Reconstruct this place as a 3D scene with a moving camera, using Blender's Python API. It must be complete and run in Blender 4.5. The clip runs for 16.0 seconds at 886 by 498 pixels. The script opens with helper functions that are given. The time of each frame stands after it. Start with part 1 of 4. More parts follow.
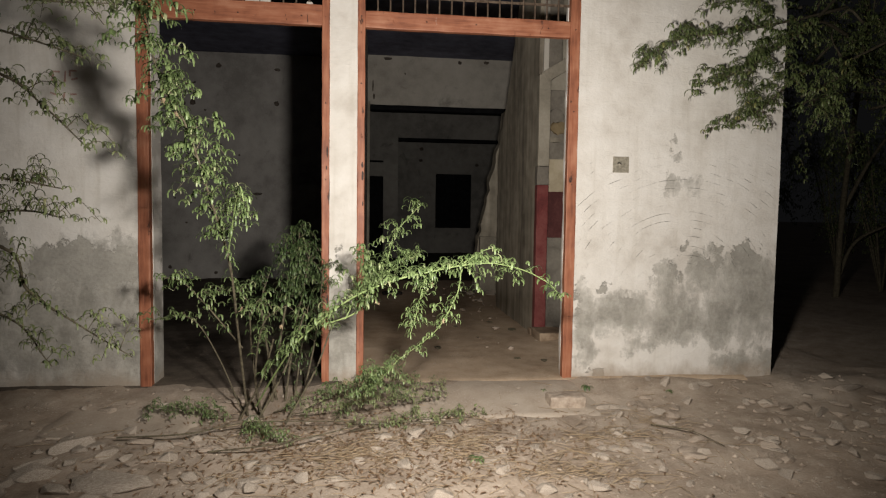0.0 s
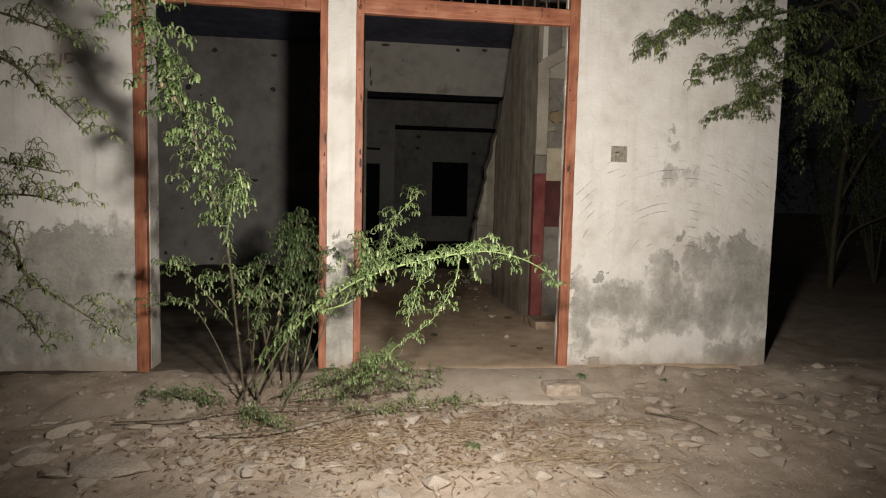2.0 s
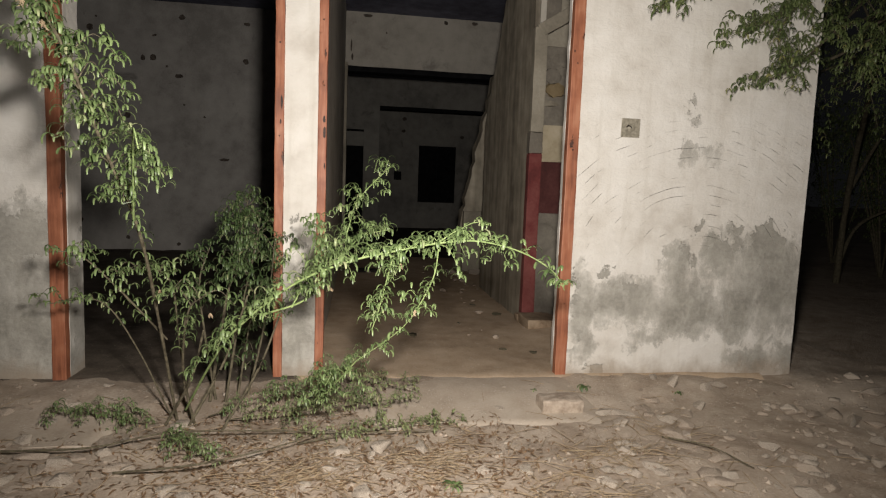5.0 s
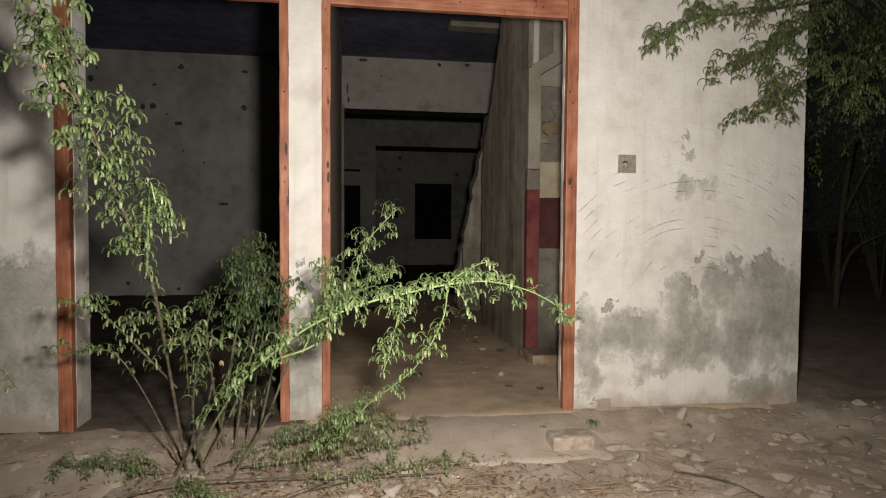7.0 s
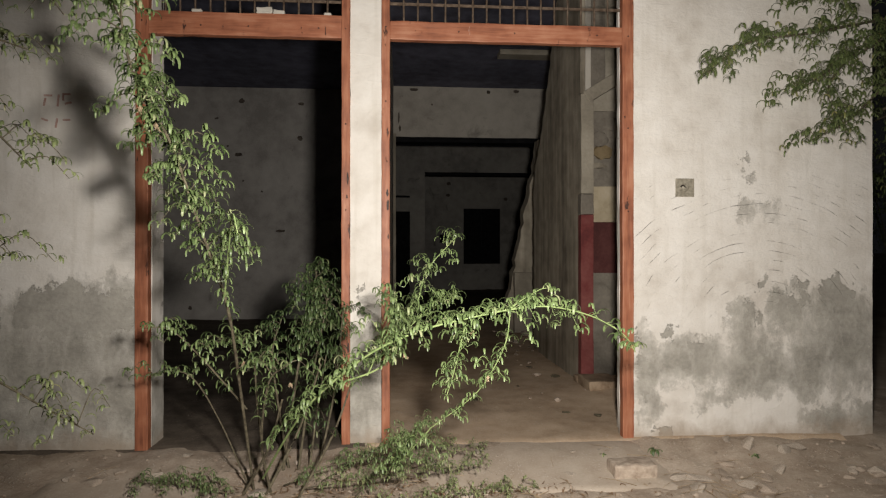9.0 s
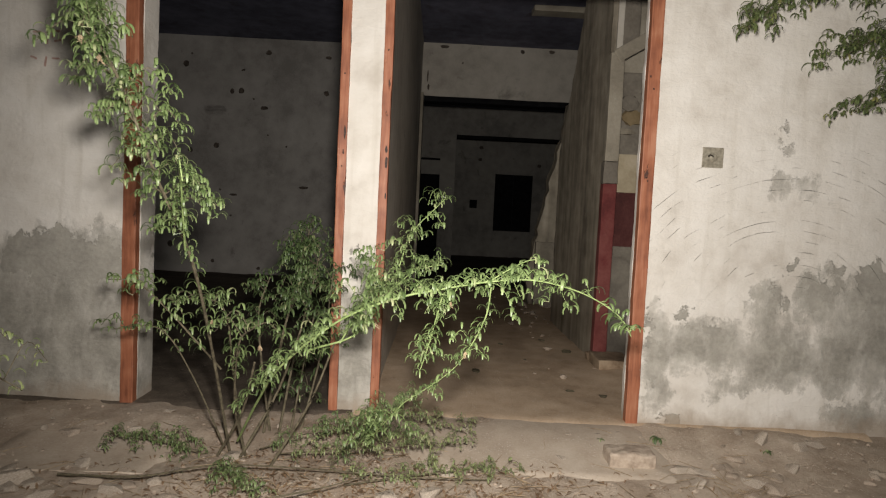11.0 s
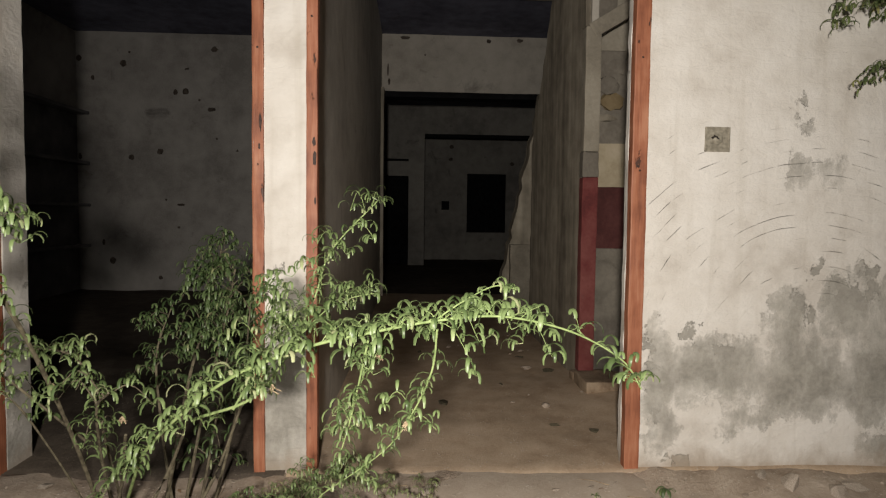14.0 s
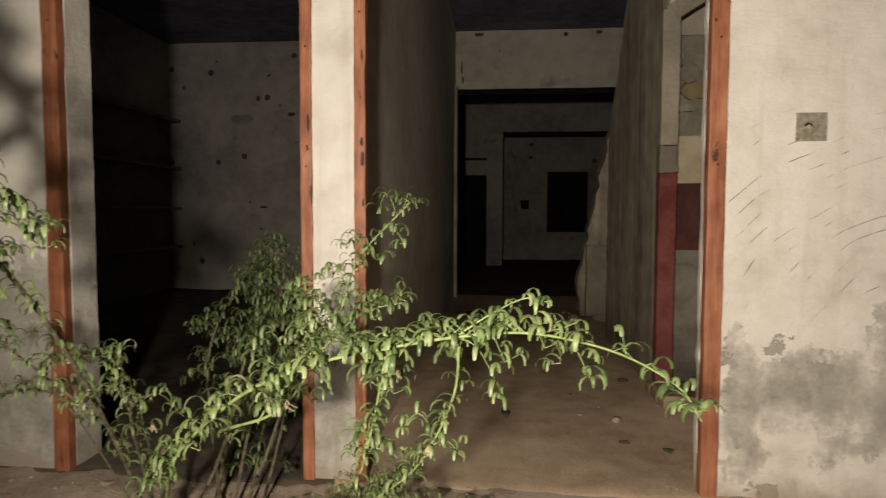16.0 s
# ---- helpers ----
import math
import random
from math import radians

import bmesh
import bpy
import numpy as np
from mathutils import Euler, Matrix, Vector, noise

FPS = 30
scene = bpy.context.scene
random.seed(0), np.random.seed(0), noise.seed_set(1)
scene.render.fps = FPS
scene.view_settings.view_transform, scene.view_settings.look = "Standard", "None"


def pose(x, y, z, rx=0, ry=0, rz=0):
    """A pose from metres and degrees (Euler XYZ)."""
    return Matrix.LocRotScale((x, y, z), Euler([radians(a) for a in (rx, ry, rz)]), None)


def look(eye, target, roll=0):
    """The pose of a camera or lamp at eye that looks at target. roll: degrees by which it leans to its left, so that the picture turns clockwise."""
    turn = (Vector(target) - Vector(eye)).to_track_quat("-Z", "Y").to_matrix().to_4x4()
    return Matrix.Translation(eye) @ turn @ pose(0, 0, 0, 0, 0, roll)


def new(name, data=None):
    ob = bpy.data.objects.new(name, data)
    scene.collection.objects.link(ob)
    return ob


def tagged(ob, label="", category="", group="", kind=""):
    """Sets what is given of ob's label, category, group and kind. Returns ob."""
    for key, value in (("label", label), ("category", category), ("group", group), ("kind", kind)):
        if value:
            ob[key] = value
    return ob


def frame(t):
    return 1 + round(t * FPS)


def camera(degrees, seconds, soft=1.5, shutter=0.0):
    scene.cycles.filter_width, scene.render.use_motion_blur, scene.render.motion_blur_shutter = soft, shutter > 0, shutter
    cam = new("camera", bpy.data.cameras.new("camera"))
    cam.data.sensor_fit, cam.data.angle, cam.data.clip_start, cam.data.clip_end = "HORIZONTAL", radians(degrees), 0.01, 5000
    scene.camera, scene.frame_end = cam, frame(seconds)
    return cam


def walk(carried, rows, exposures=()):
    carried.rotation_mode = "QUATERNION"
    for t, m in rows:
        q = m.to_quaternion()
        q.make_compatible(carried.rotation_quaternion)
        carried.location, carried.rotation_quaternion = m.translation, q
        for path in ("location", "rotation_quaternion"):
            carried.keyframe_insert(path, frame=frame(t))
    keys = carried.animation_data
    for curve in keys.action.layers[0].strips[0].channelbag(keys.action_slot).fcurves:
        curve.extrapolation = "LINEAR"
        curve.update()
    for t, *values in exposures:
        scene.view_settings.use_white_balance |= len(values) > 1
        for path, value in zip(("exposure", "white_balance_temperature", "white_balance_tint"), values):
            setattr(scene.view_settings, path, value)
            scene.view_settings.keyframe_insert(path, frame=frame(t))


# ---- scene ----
cam = camera(73.3, 16.0, soft=1.25, shutter=0.3)
PATH = [
    (0, (-1.466, -4.44, 1.253), (-1.233, -2.457, 1.139), 0.8),
    (0.5, (-1.482, -4.45, 1.254), (-1.23, -2.469, 1.129), 1.3),
    (1, (-1.478, -4.459, 1.264), (-1.221, -2.478, 1.156), 0.7),
    (1.5, (-1.463, -4.45, 1.249), (-1.223, -2.469, 1.115), 1.0),
    (2, (-1.48, -4.443, 1.251), (-1.232, -2.464, 1.098), 1.3),
    (2.5, (-1.476, -4.432, 1.225), (-1.301, -2.447, 1.052), 0.1),
    (3, (-1.437, -4.303, 1.196), (-1.148, -2.331, 1.026), 2.2),
    (5.5, (-1.34, -3.734, 1.21), (-1.05, -1.765, 1.014), 2.0),
    (6, (-1.393, -3.796, 1.22), (-1.081, -1.823, 1.111), 0.4),
    (6.5, (-1.409, -3.802, 1.224), (-1.091, -1.831, 1.12), 0.1),
    (7, (-1.396, -3.799, 1.23), (-1.096, -1.823, 1.155), 0.4),
    (7.5, (-1.411, -3.829, 1.251), (-1.15, -1.847, 1.197), 1.1),
    (8, (-1.433, -3.846, 1.247), (-1.371, -1.847, 1.249), 1.0),
    (8.5, (-1.479, -3.858, 1.254), (-1.502, -1.86, 1.191), 2.0),
    (9, (-1.468, -3.852, 1.237), (-1.324, -1.857, 1.244), -0.0),
    (11.5, (-1.186, -3.513, 1.23), (-1.181, -1.517, 1.097), 2.8),
    (12, (-1.165, -3.366, 1.216), (-1.184, -1.37, 1.08), 2.1),
    (12.5, (-1.143, -3.152, 1.24), (-1.078, -1.157, 1.117), 1.1),
    (13, (-1.128, -2.989, 1.238), (-1.034, -0.995, 1.12), 1.3),
    (13.5, (-1.114, -2.946, 1.253), (-0.992, -0.953, 1.137), 1.2),
    (14, (-1.076, -2.905, 1.255), (-0.973, -0.91, 1.151), 0.7),
    (14.5, (-1.01, -2.831, 1.268), (-0.9, -0.836, 1.195), 0.4),
    (15, (-0.954, -2.765, 1.277), (-0.898, -0.767, 1.202), -0.2),
    (15.5, (-0.907, -2.752, 1.272), (-0.886, -0.754, 1.181), 0.8),
    (16, (-0.927, -2.739, 1.266), (-1.105, -0.75, 1.158), 0.2),
]
walk(cam, [(t, look(eye, target, roll)) for t, eye, target, roll in PATH], exposures=[(0, 0, 6500, 10), (9, 0, 6500, 10), (12.5, -0.05, 6500, 10), (13.5, -0.1, 6500, 10), (14.5, -0.15, 6800, 10), (16, -0.2, 7400, 10)])

# ---- light: a hand lamp carried at the eye, a nearly black night sky ----
world = bpy.data.worlds.new("night")
scene.world = world
world.use_nodes = True
world.node_tree.nodes["Background"].inputs[0].default_value = (0.36, 0.36, 0.38, 1)
world.node_tree.nodes["Background"].inputs[1].default_value = 0.011

lamp = bpy.data.lights.new("hand_lamp", "SPOT")
lamp.energy, lamp.color, lamp.shadow_soft_size = 665.0, (1.0, 0.935, 0.86), 0.07
lamp.spot_size, lamp.spot_blend = radians(124), 1.0
lamp_ob = new("hand_lamp", lamp)
lamp_ob.matrix_world = look((-1.22, -3.46, 1.40), (-0.86, 0.0, 1.24))


# ---- node material tools ----
class Nodes:
    """A material with a few short calls for its node tree; places are in metres."""

    def __init__(self, name, rough=0.85, metal=0.0, spec=0.3):
        self.m = bpy.data.materials.new(name)
        self.m.use_nodes = True
        self.t = self.m.node_tree
        self.b = self.t.nodes["Principled BSDF"]
        self.b.inputs["Roughness"].default_value = rough
        self.b.inputs["Metallic"].default_value = metal
        self.b.inputs["Specular IOR Level"].default_value = spec
        self.place = self.node("ShaderNodeTexCoord").outputs["Object"]

    def node(self, kind):
        return self.t.nodes.new(kind)

    def link(self, a, b):
        if isinstance(a, (int, float)):
            b.default_value = a
        elif isinstance(a, tuple):
            b.default_value = (*a, 1.0) if len(a) == 3 and len(b.default_value) == 4 else a
        else:
            self.t.links.new(a, b)

    def stretch(self, sx, sy, sz, shift=(0, 0, 0)):
        n = self.node("ShaderNodeMapping")
        n.inputs["Scale"].default_value = (sx, sy, sz)
        n.inputs["Location"].default_value = shift
        self.link(self.place, n.inputs["Vector"])
        return n.outputs[0]

    def noise(self, scale, detail=5.0, rough=0.55, at=None, warp=0.0):
        n = self.node("ShaderNodeTexNoise")
        n.inputs["Scale"].default_value, n.inputs["Detail"].default_value = scale, detail
        n.inputs["Roughness"].default_value, n.inputs["Distortion"].default_value = rough, warp
        self.link(at or self.place, n.inputs["Vector"])
        return n.outputs["Fac"]

    def math(self, op, a, b=0.0, clamp=False):
        n = self.node("ShaderNodeMath")
        n.operation, n.use_clamp = op, clamp
        self.link(a, n.inputs[0])
        self.link(b, n.inputs[1])
        return n.outputs[0]

    def ramp(self, value, *stops):
        n = self.node("ShaderNodeValToRGB")
        e = n.color_ramp.elements
        while len(e) < len(stops):
            e.new(0.5)
        for k, (at, c) in enumerate(stops):
            c = (c, c, c) if isinstance(c, (int, float)) else c
            e[k].position, e[k].color = at, (*c, 1.0)
        self.link(value, n.inputs[0])
        return n.outputs[0]

    def mix(self, f, a, b, how="MIX"):
        n = self.node("ShaderNodeMix")
        n.data_type, n.blend_type = "RGBA", how
        self.link(f, n.inputs[0])
        self.link(a, n.inputs[6])
        self.link(b, n.inputs[7])
        return n.outputs[2]

    def axes(self):
        n = self.node("ShaderNodeSeparateXYZ")
        self.link(self.place, n.inputs[0])
        return n.outputs

    def island(self):
        return self.node("ShaderNodeNewGeometry").outputs["Random Per Island"]

    def random(self):
        return self.node("ShaderNodeObjectInfo").outputs["Random"]

    def done(self, colour, bump=None, depth=0.01, strength=0.6, rough=None):
        self.link(colour, self.b.inputs["Base Color"])
        if bump is not None:
            n = self.node("ShaderNodeBump")
            n.inputs["Strength"].default_value, n.inputs["Distance"].default_value = strength, depth
            self.link(bump, n.inputs["Height"])
            self.link(n.outputs[0], self.b.inputs["Normal"])
        if rough is not None:
            self.link(rough, self.b.inputs["Roughness"])
        return self.m


def simple(name, dark, light, scale=6.0, rough=0.8, depth=0.004, fine=60.0, metal=0.0, spec=0.3):
    n = Nodes(name, rough, metal, spec)
    big, small = n.noise(scale, 6), n.noise(fine, 4)
    f = n.math("ADD", n.math("MULTIPLY", big, 0.7), n.math("MULTIPLY", small, 0.3))
    return n.done(n.ramp(f, (0.36, dark), (0.64, light)), n.math("ADD", big, small), depth)


def facade_plaster():
    """Whitewash over cement render, flaked off in ragged damp patches, with trowel arcs and old drips."""
    n = Nodes("whitewashed_render", 0.9)
    x, y, z = n.axes()
    fine, mid, big = n.noise(42, 6), n.noise(7, 6), n.noise(1.6, 4)
    paint = n.ramp(n.math("ADD", n.math("MULTIPLY", mid, 0.45), n.math("MULTIPLY", big, 0.55)),
                   (0.36, (0.55, 0.51, 0.455)), (0.47, (0.66, 0.625, 0.57)), (0.60, (0.73, 0.70, 0.65)))
    drip = n.noise(3.0, 5, at=n.stretch(5.0, 5.0, 0.35))
    paint = n.mix(n.ramp(drip, (0.54, 0.0), (0.70, 0.28)), paint, (0.46, 0.42, 0.35))
    cement = n.ramp(n.math("ADD", n.math("MULTIPLY", mid, 0.6), n.math("MULTIPLY", fine, 0.4)),
                    (0.36, (0.225, 0.213, 0.185)), (0.64, (0.37, 0.352, 0.305)))

    # the patches' outlines wander
    wx = n.math("ADD", x, n.math("ADD", n.math("MULTIPLY", n.math("SUBTRACT", n.noise(2.6, 6, 0.6, at=n.stretch(1, 1, 1, (9, 0, 2))), 0.5), 0.30), n.math("MULTIPLY", n.math("SUBTRACT", n.noise(8, 9, 0.7), 0.5), 0.36)))
    wz = n.math("ADD", z, n.math("ADD", n.math("MULTIPLY", n.math("SUBTRACT", n.noise(2.9, 6, 0.6, at=n.stretch(1, 1, 1, (2, 0, 8))), 0.5), 0.30), n.math("MULTIPLY", n.math("SUBTRACT", n.noise(8.5, 9, 0.7, at=n.stretch(1, 1, 1, (4, 0, 3))), 0.5), 0.40)))

    def patch(cx, cz, rx, rz, weight=1.0):
        u, v = n.math("DIVIDE", n.math("SUBTRACT", wx, cx), rx), n.math("DIVIDE", n.math("SUBTRACT", wz, cz), rz)
        d = n.math("ADD", n.math("MULTIPLY", u, u), n.math("MULTIPLY", v, v))
        return n.math("MULTIPLY", n.math("SUBTRACT", 1.0, d, True), weight)

    def patches(spots):
        out = 0.0
        for spot in spots:
            out = n.math("MAXIMUM", out, patch(*spot))
        return out

    # damp cement showing through in clouds
    damp = patches(((1.54, 0.62, 0.34, 0.46), (1.16, 0.82, 0.18, 0.24, 0.9), (0.87, 0.72, 0.16, 0.24, 0.8), (0.48, 0.50, 0.34, 0.22), (0.92, 0.45, 0.36, 0.24), (1.28, 0.45, 0.32, 0.24), (0.16, 0.40, 0.12, 0.40, 0.8),
                    (1.55, 0.10, 0.40, 0.12, 0.8), (0.62, 0.24, 0.16, 0.10, 0.7), (0.85, 1.51, 0.06, 0.12, 0.42), (1.03, 1.49, 0.16, 0.10, 0.3), (0.83, 1.85, 0.07, 0.03, 0.4), (0.86, 1.74, 0.08, 0.03, 0.35),
                    (-3.55, 0.45, 0.70, 0.68), (-4.3, 0.55, 0.6, 0.75), (-3.22, 0.35, 0.34, 0.60), (-1.69, 0.34, 0.30, 0.52), (-3.2, 0.98, 0.15, 0.15, 0.6)))
    # paint flaked off with a hard edge
    flaked = patches(((1.53, 0.93, 0.16, 0.20), (1.245, 1.005, 0.06, 0.06), (0.96, 1.03, 0.05, 0.04), (1.29, 0.885, 0.07, 0.05), (1.16, 0.90, 0.10, 0.14), (0.90, 0.80, 0.10, 0.12, 0.8), (0.13, 0.45, 0.09, 0.35, 0.62), (0.29, 0.055, 0.06, 0.09),
                      (-3.50, 0.86, 0.50, 0.20), (-4.2, 0.9, 0.4, 0.3), (-1.68, 0.93, 0.12, 0.14, 0.35), (0.45, 0.62, 0.16, 0.10, 0.55), (0.3, 0.72, 0.05, 0.05, 0.7)))
    rag = n.noise(5.5, 10, 0.66, at=n.stretch(1.15, 1.0, 0.9, (3.1, 0, 1.7)), warp=0.35)
    rag2 = n.noise(4.6, 9, 0.66, at=n.stretch(1.4, 1.0, 0.75, (1.1, 0, 6.7)), warp=0.25)
    shape = n.math("ADD", n.math("MULTIPLY", flaked, 0.9), n.math("MULTIPLY", n.math("SUBTRACT", rag, 0.5), 2.2))
    cloud = n.math("ADD", n.math("MULTIPLY", damp, 0.95), n.math("MULTIPLY", n.math("SUBTRACT", rag2, 0.5), 2.1))
    hard = n.math("MULTIPLY", n.ramp(shape, (0.34, 0.0), (0.37, 0.85)), n.ramp(flaked, (0.02, 0.0), (0.06, 1.0)))
    soft = n.math("MULTIPLY", n.ramp(cloud, (0.08, 0.0), (0.26, 0.30), (0.50, 0.62), (0.95, 0.95)), n.ramp(damp, (0.03, 0.0), (0.20, 1.0)))
    gone = n.math("MAXIMUM", hard, soft)
    chips = n.ramp(n.noise(6.5, 8, 0.6, at=n.stretch(1, 1, 1.7, (0, 0, 4.4))), (0.715, 0.0), (0.73, 0.6))
    gone = n.math("MAXIMUM", gone, chips)
    # trowel arcs sweeping round a point low on the wall
    dx, dz = n.math("SUBTRACT", x, 0.95), n.math("SUBTRACT", z, 0.50)
    rad = n.math("SQRT", n.math("ADD", n.math("MULTIPLY", dx, dx), n.math("MULTIPLY", dz, dz)))
    rad = n.math("ADD", rad, n.math("MULTIPLY", n.noise(1.4, 2), 0.16))
    ring = n.math("ABSOLUTE", n.math("SINE", n.math("MULTIPLY", rad, 47.0)))
    scratch = n.math("MULTIPLY", n.ramp(ring, (0.0, 1.0), (0.09, 0.0)), n.ramp(n.noise(6.5, 4, at=n.stretch(1, 1, 1, (7, 2, 5))), (0.50, 0.0), (0.64, 1.0)))
    zn = n.math("DIVIDE", z, 2.6, True)
    scratch = n.math("MULTIPLY", scratch, n.ramp(zn, (0.28, 0.0), (0.38, 1.0), (0.60, 1.0), (0.70, 0.0)))
    scratch = n.math("MULTIPLY", scratch, n.ramp(n.math("DIVIDE", n.math("ADD", x, 5.0), 7.0), (0.70, 0.0), (0.74, 1.0)))
    colour = n.mix(gone, paint, cement)
    colour = n.mix(n.math("MULTIPLY", scratch, 0.36), colour, (0.27, 0.26, 0.24))
    foot = n.math("ADD", zn, n.math("MULTIPLY", n.math("SUBTRACT", rag, 0.5), 0.12))
    colour = n.mix(n.ramp(foot, (0.0, 0.7), (0.045, 0.0)), colour, (0.33, 0.265, 0.20))
    brush = n.noise(9, 6, 0.6, at=n.stretch(0.9, 1, 2.6), warp=1.2)
    height = n.math("ADD", n.math("MULTIPLY", fine, 0.25), n.math("ADD", n.math("MULTIPLY", mid, 0.7), n.math("MULTIPLY", brush, 0.4)))
    height = n.math("SUBTRACT", height, n.math("ADD", n.math("MULTIPLY", gone, 0.3), n.math("MULTIPLY", scratch, 0.5)))
    return n.done(colour, height, 0.011, 1.0)


def room_plaster(name, dark, mid_c, light, stain=(0.10, 0.09, 0.08)):
    n = Nodes(name, 0.92)
    big, mid, fine = n.noise(0.9, 5), n.noise(5, 6), n.noise(38, 5)
    f = n.math("ADD", n.math("MULTIPLY", big, 0.5), n.math("ADD", n.math("MULTIPLY", mid, 0.35), n.math("MULTIPLY", fine, 0.15)))
    colour = n.ramp(f, (0.38, dark), (0.5, mid_c), (0.62, light))
    blot = n.ramp(n.noise(2.4, 8, 0.65, warp=0.6), (0.60, 0.0), (0.72, 0.6))
    return n.done(n.mix(blot, colour, stain), n.math("ADD", mid, fine), 0.006, 0.6)


def streaked_plaster():
    n = Nodes("rain_streaked_render", 0.92)
    run = n.noise(2.0, 7, 0.6, at=n.stretch(2.1, 2.1, 0.22))
    mid, fine = n.noise(6, 6), n.noise(45, 5)
    f = n.math("ADD", n.math("MULTIPLY", run, 0.7), n.math("MULTIPLY", mid, 0.3))
    colour = n.ramp(f, (0.36, (0.15, 0.13, 0.10)), (0.5, (0.315, 0.28, 0.22)), (0.63, (0.48, 0.43, 0.345)))
    return n.done(colour, n.math("ADD", mid, fine), 0.006, 0.6)


def painted_wood(name, upright):
    n = Nodes(name, 0.55, spec=0.4)
    grain = n.noise(9, 6, 0.6, at=n.stretch(6, 6, 0.45) if upright else n.stretch(0.45, 6, 6))
    mid = n.noise(5, 6)
    colour = n.ramp(n.math("ADD", n.math("MULTIPLY", grain, 0.5), n.math("MULTIPLY", mid, 0.5)),
                    (0.36, (0.19, 0.065, 0.034)), (0.5, (0.325, 0.12, 0.062)), (0.63, (0.42, 0.19, 0.11)))
    chip = n.ramp(n.noise(7, 9, 0.66, at=n.stretch(2.2, 2.2, 0.8)), (0.625, 0.0), (0.645, 1.0))
    rust = n.ramp(n.noise(2.1, 7, 0.6), (0.56, 0.0), (0.72, 0.75))
    colour = n.mix(rust, colour, (0.13, 0.03, 0.016))
    pale = n.ramp(n.noise(11, 8, 0.6, at=n.stretch(2, 2, 0.6, (5, 3, 1))), (0.70, 0.0), (0.73, 0.7))
    colour = n.mix(pale, n.mix(chip, colour, (0.07, 0.03, 0.02)), (0.55, 0.42, 0.36))
    return n.done(colour, n.math("SUBTRACT", grain, n.math("MULTIPLY", chip, 0.6)), 0.003, 0.7)


def dirt(name, a, b, c, pale, depth=0.012):
    n = Nodes(name, 0.96, spec=0.15)
    big, mid, fine = n.noise(0.8, 5), n.noise(6, 7, 0.62), n.noise(70, 6, 0.65)
    f = n.math("ADD", n.math("MULTIPLY", big, 0.35), n.math("ADD", n.math("MULTIPLY", mid, 0.4), n.math("MULTIPLY", fine, 0.25)))
    colour = n.ramp(f, (0.38, a), (0.5, b), (0.62, c))
    grit = n.node("ShaderNodeTexVoronoi")
    grit.inputs["Scale"].default_value = 55
    n.link(n.place, grit.inputs["Vector"])
    speck = n.math("MULTIPLY", n.ramp(grit.outputs["Distance"], (0.20, 1.0), (0.30, 0.0)), n.ramp(n.noise(9, 4), (0.5, 0.0), (0.62, 0.85)))
    return n.done(n.mix(speck, colour, pale), n.math("ADD", n.math("MULTIPLY", speck, 0.7), n.math("ADD", mid, n.math("MULTIPLY", fine, 0.6))), depth, 0.8)


def leafy(name, dark, light, pale):
    n = Nodes(name, 0.42, spec=0.45)
    r = n.math("FRACT", n.math("ADD", n.island(), n.random()))
    colour = n.ramp(r, (0.0, dark), (0.55, light), (0.92, light), (1.0, pale))
    colour = n.mix(n.ramp(n.noise(70, 3), (0.42, 0.0), (0.62, 0.35)), colour, dark)
    n.link(colour, n.b.inputs["Base Color"])
    glow = n.node("ShaderNodeBsdfTranslucent")
    n.link(colour, glow.inputs["Color"])
    both = n.node("ShaderNodeMixShader")
    both.inputs[0].default_value = 0.22
    n.link(n.b.outputs[0], both.inputs[1])
    n.link(glow.outputs[0], both.inputs[2])
    n.link(both.outputs[0], n.t.nodes["Material Output"].inputs["Surface"])
    return n.m


FACADE = facade_plaster()
ROOM = room_plaster("grey_distemper", (0.27, 0.255, 0.235), (0.38, 0.36, 0.335), (0.46, 0.44, 0.41))
BEAM = room_plaster("cream_distemper", (0.36, 0.33, 0.29), (0.47, 0.44, 0.385), (0.54, 0.505, 0.45))
WHITEWASH = room_plaster("dull_whitewash", (0.44, 0.41, 0.36), (0.57, 0.535, 0.475), (0.66, 0.625, 0.565), (0.24, 0.22, 0.19))
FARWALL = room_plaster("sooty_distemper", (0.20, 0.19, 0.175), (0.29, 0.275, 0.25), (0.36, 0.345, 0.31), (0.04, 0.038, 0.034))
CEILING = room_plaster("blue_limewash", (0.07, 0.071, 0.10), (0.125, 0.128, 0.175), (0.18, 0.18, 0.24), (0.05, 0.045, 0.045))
SHELFWALL = room_plaster("bluish_grey_render", (0.11, 0.108, 0.115), (0.17, 0.165, 0.17), (0.24, 0.235, 0.235), (0.05, 0.045, 0.045))
GREYBROWN = room_plaster("grey_brown_render", (0.10, 0.088, 0.072), (0.18, 0.16, 0.132), (0.27, 0.245, 0.20), (0.05, 0.042, 0.035))
STREAKED = streaked_plaster()
WOOD = painted_wood("weathered_orange_paint_upright", True)
WOOD_RAIL = painted_wood("weathered_orange_paint_rail", False)
EARTH = dirt("dry_trodden_earth", (0.26, 0.20, 0.15), (0.40, 0.325, 0.255), (0.52, 0.44, 0.36), (0.60, 0.53, 0.45))
FLOOR = dirt("dusty_floor_soil", (0.35, 0.252, 0.17), (0.48, 0.365, 0.258), (0.58, 0.458, 0.34), (0.56, 0.49, 0.41), 0.003)
DARKFLOOR = dirt("dark_floor_soil", (0.06, 0.048, 0.038), (0.105, 0.085, 0.067), (0.17, 0.14, 0.11), (0.24, 0.20, 0.165), 0.008)
